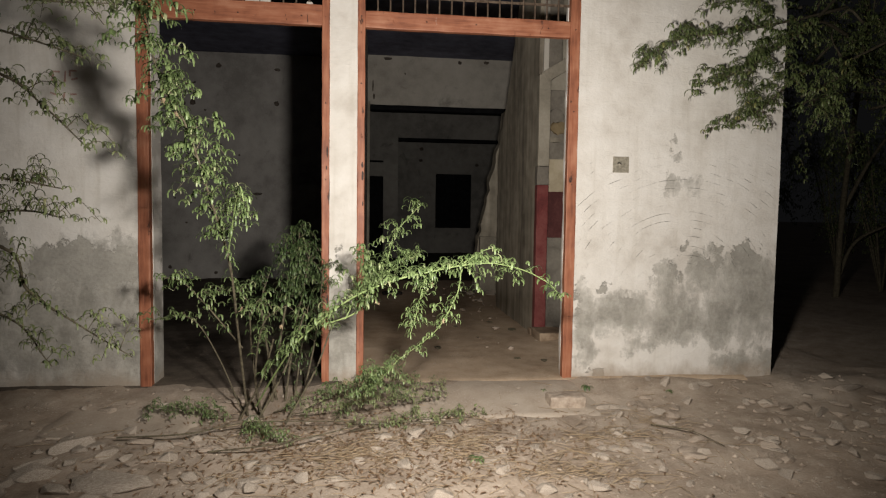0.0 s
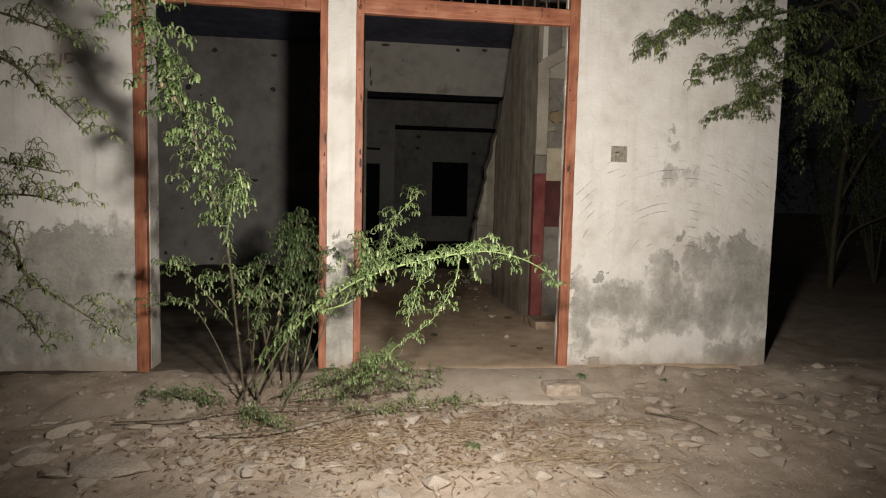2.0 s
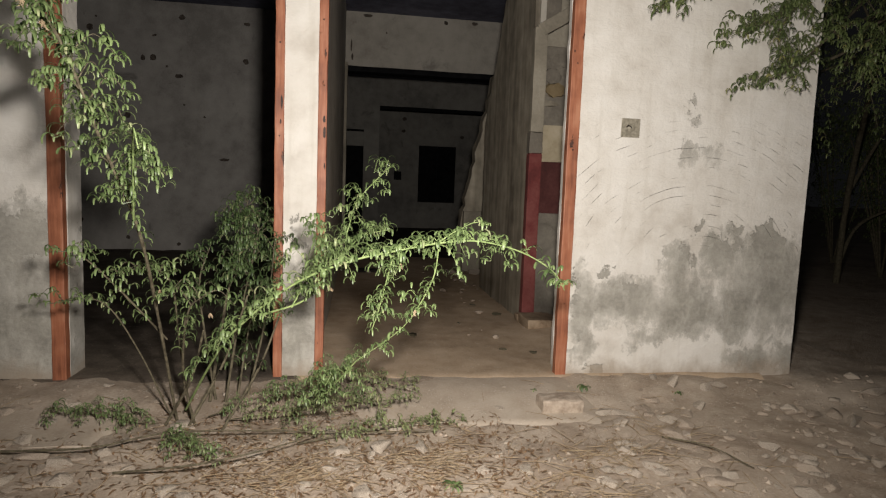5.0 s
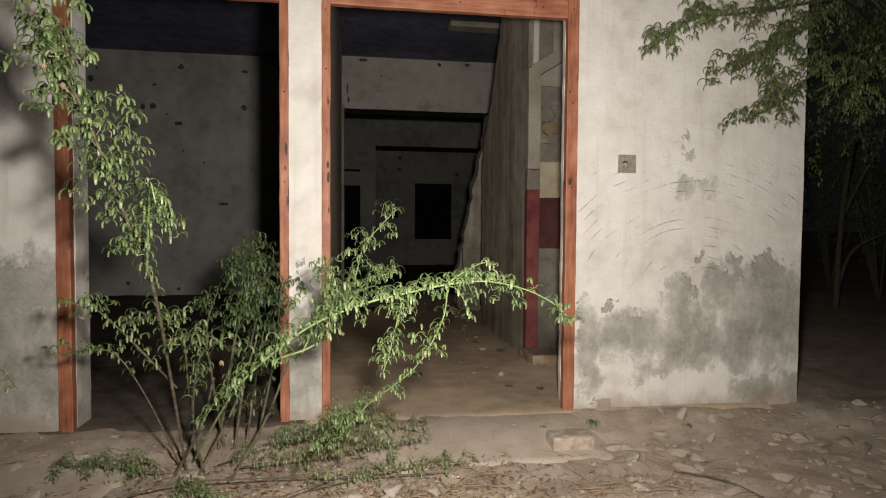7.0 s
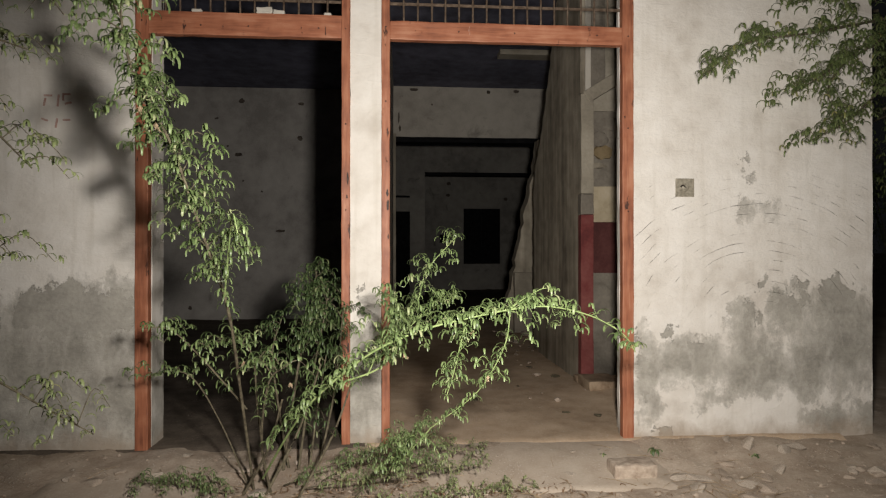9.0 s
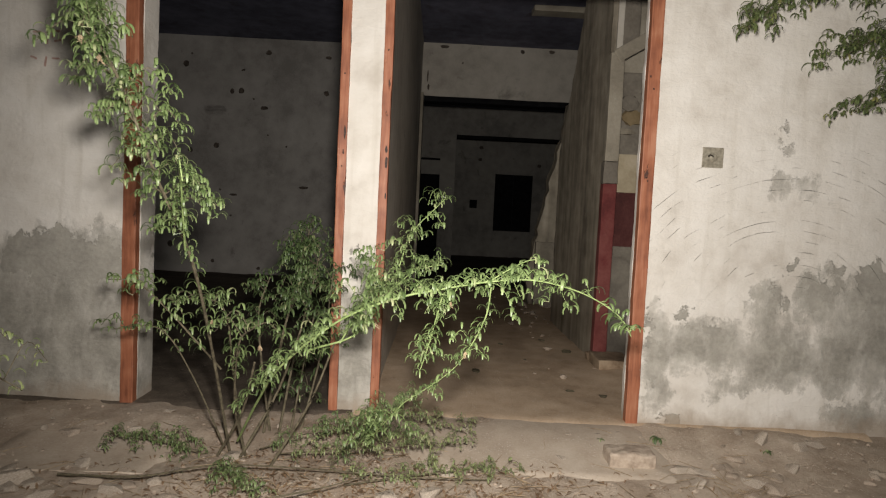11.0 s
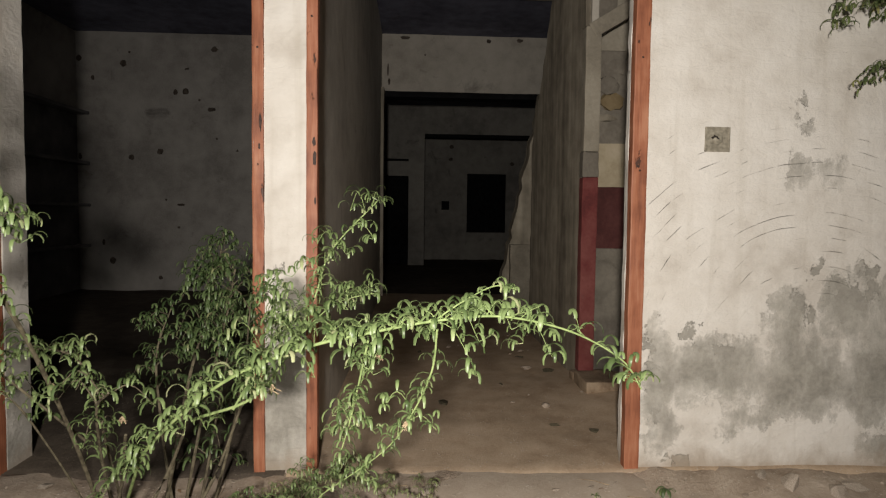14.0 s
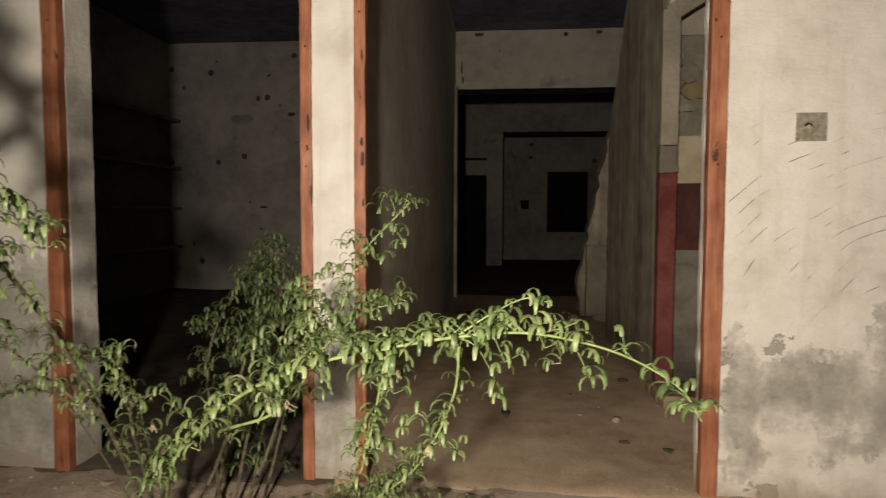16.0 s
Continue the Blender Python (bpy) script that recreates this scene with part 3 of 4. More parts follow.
wall("wall_recess_red", (0.33, 1.528, 1.895, 2.02, 1.022, 1.52), SHADED_MAROON, "dark red painted wall of the recess", 0.2, 0.006)
wall("wall_recess_block", (0.332, 1.528, 1.86, 2.02, 1.522, 1.87), CREAM, "cream painted block in the recess", 0.2, 0.005)
wall("wall_recess_high", (0.33, 1.528, 1.90, 2.02, 2.62, 4.17), POSTGREY, "pale upper wall of the recess", 0.2, 0.006)
tagged(part("trim", rough(boxed(-1.536, 1.528, 6.80, 7.07, 3.19, 3.278), 0.3, 0.004), NEARBLACK), "dark timber lintel under the cream beam", "lintel", kind="structure")
tagged(part("trim", rough(boxed(-0.773, 2.996, 12.81, 13.04, 3.36, 3.448), 0.3, 0.004), NEARBLACK), "dark timber lintel over the far opening", "lintel", kind="structure")
wall("wall_recess_mid", (0.33, 1.528, 1.91, 2.02, 1.872, 2.618), GREYBROWN, "eroded grey-brown plaster of the recess", 0.08, 0.008)


def spall(x, z, w, h, proud, skin, label, seed):
    """A ragged lump of old plaster or bared stone standing a little out of the recess wall."""
    r = random.Random(seed)
    bm = bmesh.new()
    rings = []
    for k, (grow, out) in enumerate(((1.0, -0.01), (0.9, proud), (0.45, proud * 1.3))):
        rings.append([bm.verts.new((x + w * grow * math.cos(a) * r.uniform(0.8, 1.15), 1.91 - out - r.uniform(0, 0.006), z + h * grow * math.sin(a) * r.uniform(0.8, 1.15))) for a in (math.pi * 2 * j / 14 for j in range(14))])
    for lo, hi in zip(rings, rings[1:]):
        for j in range(14):
            bm.faces.new((lo[j], lo[(j + 1) % 14], hi[(j + 1) % 14], hi[j]))
    bm.faces.new(rings[-1])
    bmesh.ops.recalc_face_normals(bm, faces=bm.faces[:])
    tagged(part("plaster_patch", bm, skin, smooth=True), label, "plaster patch", "patches in the recess", "structure")


spall(0.53, 2.21, 0.11, 0.075, 0.022, YELLOWED, "yellowed eroded stone in the recess wall", 1)
spall(0.50, 2.34, 0.09, 0.08, 0.010, GREYBROWN, "crumbling grey plaster patch", 2)
spall(0.46, 2.08, 0.12, 0.028, 0.020, STREAKED, "pale smear of mortar", 3)
spall(0.60, 2.50, 0.12, 0.07, 0.008, GREYBROWN, "crumbling plaster patch", 4)

post = thing("door_post", (0.26, 1.6, 0.14), "grey post painted flaking red up to shoulder height", "post")
part("upper_post", rough(boxed(0.205, 0.326, 1.55, 1.655, 1.77, 2.70, bevel=0.01), 0.1, 0.004, 6), POSTGREY, post)
part("collar", rough(boxed(0.205, 0.327, 1.557, 1.655, 1.58, 1.768, bevel=0.008), 0.06, 0.008, 9), GREYBROWN, post, "grey stained collar")
part("lower_post", rough(boxed(0.205, 0.326, 1.558, 1.655, 0.088, 1.578, bevel=0.01), 0.1, 0.004, 6), RED, post, "flaking red painted lower post")
bm = boxed(-0.21, 0.34, -0.055, 0.06, -0.058, 0.058, bevel=0.01)
bmesh.ops.transform(bm, matrix=pose(0.43, 1.60, 2.775, 0, -32, 0), verts=bm.verts[:])
part("brace", rough(bm, 0.12, 0.005, 6), POSTGREY, post, "slanting concrete brace")
part("upper_strip", rough(boxed(0.250, 0.304, 1.565, 1.657, 2.66, 3.7, bevel=0.006), 0.15, 0.004), BEAM, post, "pale plaster strip")
part("upper_shaft", rough(boxed(0.306, 0.452, 1.60, 1.70, 2.72, 3.7, bevel=0.008), 0.1, 0.006), GREYBROWN, post, "grimy grey upper shaft")
part("upper_shaft", rough(boxed(0.205, 0.248, 1.575, 1.657, 2.702, 3.7, bevel=0.006), 0.1, 0.005), STREAKED, post, "rain-streaked upper edge")
bm = bmesh.new()
bmesh.ops.create_cone(bm, cap_ends=True, segments=14, radius1=0.022, radius2=0.017, depth=0.02, matrix=pose(0.40, 1.885, 1.11, 90, 0, 0))
part("lock_hole", bm, DARKHOLE, post, "dark bolt hole")
base = thing("brick_footing", (0.33, 1.4, 0.0), "broken brick footing under the red post", "footing")
for k, size in enumerate(((0.15, 0.44, 1.16, 1.50, -0.012, 0.115), (0.16, 0.50, 1.545, 1.66, -0.01, 0.085), (0.40, 0.50, 0.98, 1.17, -0.01, 0.12), (0.45, 0.58, 1.22, 1.50, -0.01, 0.10))):
    part("brick", rough(boxed(*size, bevel=0.012), 0.07, 0.008, 8), BRICK, base)

# ---- timber frames with their barred transoms ----


def timber(size, parent, name):
    return part(name, rough(boxed(*size, bevel=0.006), 0.09, 0.0032, 7), WOOD if name == "jamb" else WOOD_RAIL, parent)


def door_frame(name, x0, x1, wl, wr, low, high):
    """Two jambs, a transom rail and a head; iron bars fill the light above the rail."""
    f = thing(name, (x0, 0.04, 0.0), "empty timber door frame in weathered orange paint with a barred transom", "door frame", kind="structure")
    timber((x0, x0 + wl, -0.012, 0.045, -0.02, 3.348), f, "jamb")
    timber((x1 - wr, x1, -0.012, 0.045, -0.02, 3.348), f, "jamb")
    timber((x0 + wl - 0.001, x1 - wr + 0.001, -0.008, 0.043, low, high), f, "transom_rail")
    timber((x0 + wl - 0.001, x1 - wr + 0.001, -0.008, 0.043, 3.27, 3.346), f, "head")
    n = int((x1 - x0 - wl - wr) / 0.088)
    for k in range(1, n):
        x = x0 + wl + (x1 - x0 - wl - wr) * k / n
        part("bar", tube([Vector((x + 0.004 * noise.noise(Vector((x * 9, z * 3, 0))), 0.02, z)) for z in (high - 0.01, 2.9, 3.1, 3.28)], 0.0065, 0.0065, 8), IRON, f)
    for z in (2.845, 3.06):
        part("cross_bar", rough(boxed(x0 + wl, x1 - wr, 0.027, 0.033, z - 0.009, z + 0.009), 0.3, 0.001), IRON, f)
    for x, z in [(x0 + wl * 0.5, zz) for zz in (0.55, 2.2, 2.68)] + [(x1 - wr * 0.5, zz) for zz in (1.5, 2.05, 2.66)] + [(x0 + (x1 - x0) * u, low + 0.06) for u in (0.3, 0.52, 0.85)]:
        bm = bmesh.new()
        bmesh.ops.create_uvsphere(bm, u_segments=8, v_segments=6, radius=0.0055, matrix=pose(x, -0.012, z) @ Matrix.Diagonal((1, 0.35, 1, 1)))
        part("nail", bm, NAIL, f)
    return f


def scar(frame_ob, x, z, w, h):
    """A gouge where a hinge was torn off the jamb, raw dark wood with a ragged outline."""
    r = random.Random(int(z * 977))
    ring = [(x + w * math.cos(a) * r.uniform(0.6, 1.2), z + h * math.sin(a) * r.uniform(0.75, 1.15)) for a in (math.pi * 2 * k / 10 for k in range(10))]
    n = len(ring)
    verts = [(u, -0.0175, v) for u, v in ring] + [(u, -0.008, v) for u, v in ring]
    faces = [tuple(range(n))[::-1]] + [(k, (k + 1) % n, n + (k + 1) % n, n + k) for k in range(n)]
    part("hinge_scar", (verts, faces), NAIL, frame_ob, "dark torn hinge scar")


def scars(frame_ob, spots):
    for spot in spots:
        scar(frame_ob, *spot)


scars(door_frame("door_1", -3.118, -1.787, 0.080, 0.055, 2.60, 2.746), ((-1.801, 1.70, 0.007, 0.045), (-1.806, 1.585, 0.005, 0.016), (-1.798, 0.62, 0.008, 0.04)))
scars(door_frame("door_2", -1.587, 0.077, 0.054, 0.077, 2.60, 2.722), ((-1.549, 1.61, 0.008, 0.022), (-1.545, 1.53, 0.009, 0.040), (-1.543, 1.33, 0.005, 0.02), (0.03, 1.52, 0.006, 0.008)))
for x, s in ((-2.33, 0.05), (-2.24, 0.035), (-2.75, 0.03), (-1.93, 0.025)):
    b = rough(boxed(x - s, x + s, 0.0, 0.05, 2.745, 2.745 + s * 0.9, bevel=0.008), 0.04, 0.006, 14)
    tagged(part("plaster_chunk", b, BEAM), "crumb of pale plaster lying on the timber rail", "plaster chunk", "plaster crumbs")

# empty flush switch box in the front wall
sw = thing("switch_box", (0.43, 0.0, 1.66), "empty square metal switch box set in the wall", "switch box")
for size in ((0.366, 0.376, -0.006, 0.012, 1.599, 1.722), (0.483, 0.493, -0.006, 0.012, 1.599, 1.722), (0.376, 0.483, -0.006, 0.012, 1.599, 1.609), (0.376, 0.483, -0.006, 0.012, 1.712, 1.722)):
    part("rim", boxed(*size, bevel=0.002), TIN, sw)
part("back_plate", rough(boxed(0.372, 0.487, -0.0035, 0.01, 1.604, 1.717), 0.03, 0.001, 20), TIN, sw)
part("wire_hole", tube([Vector((0.40 + 0.012 * k, -0.006 - 0.002 * math.sin(k), 1.665 + 0.01 * math.sin(k * 1.3))) for k in range(5)], 0.006, 0.004, 6), DARKHOLE, sw, "dark stub of old wire")
bm = bmesh.new()
bmesh.ops.create_uvsphere(bm, u_segments=12, v_segments=8, radius=0.026, matrix=pose(0.432, -0.004, 1.66) @ Matrix.Diagonal((1, 0.25, 1, 1)))
part("knockout", bm, TIN, sw, "lump of mortar in the box")

# knocked-out plaster on the room's back wall


def pit(x, z, w, h, y, name="plaster_hole"):
    r = random.Random(int(abs(x * 91 + z * 37) * 10))
    bm = bmesh.new()
    out = [bm.verts.new((x + w * math.cos(a) * r.uniform(0.75, 1.15), y - 0.012, z + h * math.sin(a) * r.uniform(0.75, 1.15))) for a in (math.pi * 2 * k / 11 for k in range(11))]
    mid = [bm.verts.new((v.co.x * 0.45 + x * 0.55, y - 0.009, v.co.z * 0.45 + z * 0.55)) for v in out]
    for k in range(11):
        bm.faces.new((out[k], out[(k + 1) % 11], mid[(k + 1) % 11], mid[k]))
    bm.faces.new(mid)
    bmesh.ops.recalc_face_normals(bm, faces=bm.faces[:])
    return tagged(part(name, bm, PITTED), "dark pit where plaster has fallen off", "plaster hole", "pits in the plaster", "structure")


for x, z, w, h in ((-4.306, 3.937, 0.055, 0.05), (-4.365, 2.969, 0.075, 0.04), (-4.772, 3.251, 0.055, 0.05), (-4.93, 3.24, 0.035, 0.055), (-5.185, 2.281, 0.055, 0.05), (-5.957, 0.497, 0.05, 0.06),
                   (-3.25, 3.9, 0.06, 0.03), (-3.27, 3.28, 0.05, 0.05), (-5.75, 3.68, 0.055, 0.06), (-6.23, 3.44, 0.03, 0.045), (-5.64, 2.18, 0.05, 0.05), (-4.73, 3.62, 0.02, 0.02), (-4.55, 3.12, 0.02, 0.02),
                   (-4.86, 1.42, 0.07, 0.022), (-4.90, 1.05, 0.02, 0.02), (-3.62, 1.6, 0.10, 0.03), (-4.38, 0.12, 0.035, 0.03), (-6.44, 3.75, 0.05, 0.05), (-6.45, 2.18, 0.03, 0.05), (-5.65, 3.86, 0.02, 0.02), (-4.76, 3.61, 0.02, 0.02), (-3.95, 2.31, 0.018, 0.02), (-5.2, 0.22, 0.035, 0.04), (-6.1, 0.8, 0.025, 0.05), (-5.1, 1.5, 0.02, 0.02), (-4.28, 2.5, 0.018, 0.018)):
    pit(x, z, w, h, 7.08)
for x, z, w, h in ((-1.47, 3.42, 0.02, 0.06), (-1.49, 3.62, 0.015, 0.1), (-1.22, 4.12, 0.08, 0.03), (0.12, 4.10, 0.04, 0.035), (0.62, 4.12, 0.06, 0.03), (-0.9, 3.86, 0.015, 0.02)):
    pit(x, z, w, h, 6.79)
for x, z in ((0.07, 3.38), (0.05, 3.01), (1.9, 2.9)):
    pit(x, z, 0.07, 0.055, 15.0)
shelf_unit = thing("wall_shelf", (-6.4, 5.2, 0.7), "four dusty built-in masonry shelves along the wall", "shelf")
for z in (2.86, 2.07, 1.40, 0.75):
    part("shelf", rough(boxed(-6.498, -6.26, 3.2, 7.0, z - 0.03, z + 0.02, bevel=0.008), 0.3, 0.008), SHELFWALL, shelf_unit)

# far window and doorway panel; added black boards give both their unlit depth
win = thing("window_1", (1.13, 15.05, 0.84), "black boards added in the far window for its unlit opening", "window", kind="structure")
part("window_frame", boxed(0.555, 0.60, 15.01, 15.08, 0.835, 2.585, bevel=0.005), NEARBLACK, win)
part("window_frame", boxed(1.67, 1.715, 15.01, 15.08, 0.835, 2.585, bevel=0.005), NEARBLACK, win)
# added boards, black in place of the unlit room behind
part("shutter", boxed(0.602, 1.132, 15.04, 15.07, 0.84, 2.58, bevel=0.006), NEARBLACK, win)
part("shutter", boxed(1.138, 1.668, 15.04, 15.07, 0.84, 2.58, bevel=0.006), NEARBLACK, win)
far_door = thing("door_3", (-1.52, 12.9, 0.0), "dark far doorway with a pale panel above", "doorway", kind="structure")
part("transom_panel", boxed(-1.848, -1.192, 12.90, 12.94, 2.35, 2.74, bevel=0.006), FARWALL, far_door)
part("lintel", boxed(-1.848, -1.192, 12.82, 13.0, 2.745, 2.788, bevel=0.004), NEARBLACK, far_door)
# added black board in place of the unlit doorway
part("door_leaf", boxed(-1.848, -1.192, 12.96, 13.0, 0.01, 2.34, bevel=0.006), NEARBLACK, far_door)
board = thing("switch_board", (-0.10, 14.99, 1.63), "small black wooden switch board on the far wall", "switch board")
part("board", boxed(-0.215, 0.015, 14.95, 14.998, 1.50, 1.76, bevel=0.006), NEARBLACK, board)

# faint red marks on the front wall beside the frame
marks = thing("wall_marking", (-3.57, -0.002, 2.15), "faint red brush marks on the whitewash", "wall marking")
for x, z, w, h, a in ((-3.64, 2.20, 0.05, 0.012, 0), (-3.66, 2.16, 0.012, 0.05, 10), (-3.58, 2.17, 0.012, 0.075, 5), (-3.53, 2.21, 0.05, 0.012, 0), (-3.55, 2.19, 0.011, 0.04, 0), (-3.52, 2.155, 0.04, 0.012, -15),
                      (-3.66, 2.05, 0.04, 0.012, 20), (-3.59, 2.03, 0.012, 0.06, 8), (-3.53, 2.05, 0.045, 0.011, 0)):
    bm = boxed(-w / 2, w / 2, -0.0015, 0.001, -h / 2, h / 2)
    bmesh.ops.transform(bm, matrix=pose(x, -0.0055, z, 0, a, 0), verts=bm.verts[:])
    part("stroke", bm, MARK, marks)


# ---- the shrub in front of the pillar ----
rng = random.Random(11)
shrub = thing("shrub", (-2.25, -0.5, -0.07), "green shrub with drooping feathery leaves growing before the pillar", "shrub")


def limb(parent, ctrl, r0, r1, material, step, size, seed, count=(2, 4), shoots=0, reach=0.2, leaf=None, start=0.2, shoot_start=0.25, sway=None, droop=0.5):
    """One stem with its side shoots, and their leaves as one mesh under it."""
    ctrl = [Vector(ctrl[0])] + [Vector(c) + noise.noise_vector(Vector(c) * 3.1 + Vector((seed, 0, 0))) * 0.018 for c in ctrl[1:-1]] + [Vector(ctrl[-1])]
    line = curve_points(ctrl, 8)
    step, size, count = step * 0.98, size * 1.38, (1, 2)
    side = twigs(random.Random(seed), line, shoots, reach, (0.1, 0.7), droop, shoot_start, sway)
    stem = part("stem", joined(tube(line, r0, r1, 7, 0.25), *[tube(s, r1 * 0.9, 0.0009, 4) for s in side]), material, parent, smooth=True)
    fol = Foliage(seed)
    fol.along(line, step, size, count, start)
    for s in side:
        fol.along(s, step * 0.8, size, count, 0.15)
    if fol.verts:
        part("leaves", fol.made(), leaf or LEAF, stem, kind="stuff", smooth=True)
    return stem


limb(shrub, [(-2.27, -0.5, -0.09), (-2.26, -0.8, 0.51), (-2.23, -1.15, 0.98), (-2.25, -1.45, 1.34), (-2.31, -1.6, 1.64), (-2.39, -1.7, 1.86), (-2.42, -1.8, 2.12), (-2.46, -1.85, 2.4)], 0.008, 0.003, BARK, 0.018, 0.055, 21, (2, 4), 66, 0.15, start=0.30, shoot_start=0.34)
limb(shrub, [(-2.2, -1.3, 1.05), (-2.12, -1.55, 1.25), (-2.06, -1.70, 1.36), (-2.03, -1.74, 1.30)], 0.004, 0.002, GREENSTEM, 0.02, 0.055, 22, (2, 3))
limb(shrub, [(-2.26, -0.7, 0.42), (-2.44, -0.9, 0.73), (-2.55, -0.98, 0.86), (-2.66, -1.0, 0.88)], 0.005, 0.002, BARK, 0.026, 0.055, 23, (2, 3), 4, 0.12)
# rear stems, their dimness partly put into the leaf colour
limb(shrub, [(-2.15, -0.30, -0.05), (-2.10, -0.15, 0.50), (-2.05, 0.0, 0.86), (-2.0, 0.06, 1.14)], 0.010, 0.003, BARK, 0.024, 0.058, 24, (2, 4), 22, 0.19, shoot_start=0.5, leaf=LEAF_DEEP_DIMMED)
limb(shrub, [(-2.06, -0.32, -0.05), (-2.02, -0.18, 0.40), (-1.95, -0.06, 0.76), (-1.92, -0.02, 1.0)], 0.008, 0.003, BARK, 0.024, 0.058, 25, (2, 4), 20, 0.17, shoot_start=0.5, leaf=LEAF_DEEP_DIMMED)
limb(shrub, [(-2.16, -0.58, -0.08), (-2.18, -0.7, 0.25), (-2.10, -0.95, 0.6), (-1.98, -1.1, 0.72)], 0.008, 0.003, BARK, 0.034, 0.055, 26, (2, 3), 6, 0.13, shoot_start=0.55, start=0.5)
limb(shrub, [(-2.0, -0.3, -0.05), (-1.96, -0.2, 0.3), (-1.92, -0.15, 0.6)], 0.007, 0.003, BARK, 0.06, 0.055, 28, (1, 3), 8, 0.2, leaf=LEAF_DEEP_DIMMED)
limb(shrub, [(-2.2, -0.5, -0.06), (-2.22, -0.65, 0.40), (-2.2, -0.8, 0.72), (-2.3, -0.85, 0.80), (-2.44, -0.85, 0.76)], 0.006, 0.002, BARK, 0.03, 0.052, 35, (1, 2), 6, 0.10, start=0.55, shoot_start=0.55)
limb(shrub, [(-2.3, -0.5, -0.06), (-2.42, -0.62, 0.36), (-2.56, -0.70, 0.60), (-2.78, -0.72, 0.60)], 0.005, 0.002, BARK, 0.03, 0.05, 36, (1, 2), 4, 0.10, start=0.6, shoot_start=0.6)
limb(shrub, [(-2.12, -0.28, -0.05), (-2.2, -0.2, 0.35), (-2.24, -0.12, 0.62), (-2.2, -0.05, 0.84)], 0.008, 0.003, BARK, 0.026, 0.055, 37, (1, 2), 9, 0.13, leaf=LEAF_DEEP_DIMMED, start=0.5, shoot_start=0.45)
limb(shrub, [(-1.95, -0.28, -0.05), (-1.88, -0.2, 0.3), (-1.84, -0.14, 0.62), (-1.82, -0.12, 0.88)], 0.007, 0.003, BARK, 0.026, 0.055, 38, (1, 2), 14, 0.14, leaf=LEAF_DEEP_DIMMED, start=0.35, shoot_start=0.35)
# upright spray by the pillar's edge
limb(shrub, [(-1.75, -1.05, 0.62), (-1.53, -1.08, 0.72), (-1.40, -1.02, 0.98), (-1.33, -0.97, 1.14), (-1.19, -0.93, 1.31)], 0.005, 0.0015, GREENSTEM, 0.024, 0.05, 29, (2, 4), 15, 0.11, start=0.25, shoot_start=0.2)
limb(shrub, [(-1.62, -1.08, 0.66), (-1.52, -0.98, 0.86), (-1.48, -0.92, 1.02)], 0.004, 0.0015, GREENSTEM, 0.022, 0.05, 30, (2, 4), 14, 0.13)
limb(shrub, [(-1.52, -1.12, 0.78), (-1.41, -1.09, 0.90), (-1.30, -1.06, 0.99), (-1.18, -1.04, 1.02)], 0.003, 0.0015, GREENSTEM, 0.024, 0.05, 34, (2, 4), 9, 0.10)
# small sprig standing off the branch
limb(shrub, [(-1.02, -1.39, 0.99), (-0.94, -1.38, 1.04), (-0.86, -1.37, 1.075), (-0.80, -1.37, 1.07)], 0.0025, 0.0012, GREENSTEM, 0.026, 0.045, 39, (1, 2))
# hanging shoots under the long branch
limb(shrub, [(-1.19, -1.34, 0.93), (-1.21, -1.32, 0.84), (-1.24, -1.3, 0.70), (-1.27, -1.28, 0.60)], 0.003, 0.0015, GREENSTEM, 0.016, 0.045, 31, (2, 4), 6, 0.07, start=0.35)
limb(shrub, [(-1.01, -1.39, 0.97), (-1.02, -1.36, 0.85), (-1.07, -1.31, 0.72), (-1.15, -1.26, 0.60), (-1.33, -1.2, 0.45)], 0.003, 0.0015, GREENSTEM, 0.022, 0.045, 32, (2, 3), 8, 0.08, start=0.2)
limb(shrub, [(-1.33, -1.2, 0.45), (-1.42, -1.1, 0.32), (-1.5, -1.0, 0.2)], 0.003, 0.0015, GREENSTEM, 0.02, 0.045, 33, (2, 4), 10, 0.12)
# low trailing growth on the ground at the threshold
for k, ctrl in enumerate(([(-2.1, -0.55, -0.04), (-1.8, -0.65, 0.10), (-1.5, -0.62, 0.12), (-1.2, -0.6, 0.04)], [(-2.0, -0.6, -0.04), (-1.6, -0.75, 0.06), (-1.3, -0.72, 0.08), (-1.0, -0.55, 0.05)],
                         [(-1.9, -0.5, -0.04), (-1.55, -0.5, 0.15), (-1.3, -0.45, 0.14), (-0.95, -0.42, 0.04)], [(-1.7, -0.7, -0.05), (-1.45, -0.62, 0.2), (-1.35, -0.6, 0.28)],
                         [(-2.4, -0.6, -0.05), (-2.6, -0.62, 0.02), (-2.85, -0.6, 0.03)], [(-2.2, -0.75, -0.05), (-2.1, -0.95, 0.0), (-1.95, -1.1, -0.02)], [(-1.6, -0.9, -0.05), (-1.2, -0.8, -0.01), (-0.8, -0.72, -0.02)])):
    limb(shrub, ctrl, 0.004, 0.0015, BARK, 0.022, 0.034, 40 + k, (2, 4), 22, 0.12, leaf=LEAF_DULL if k in (1, 2, 6) else LEAF, start=0.15, shoot_start=0.1)

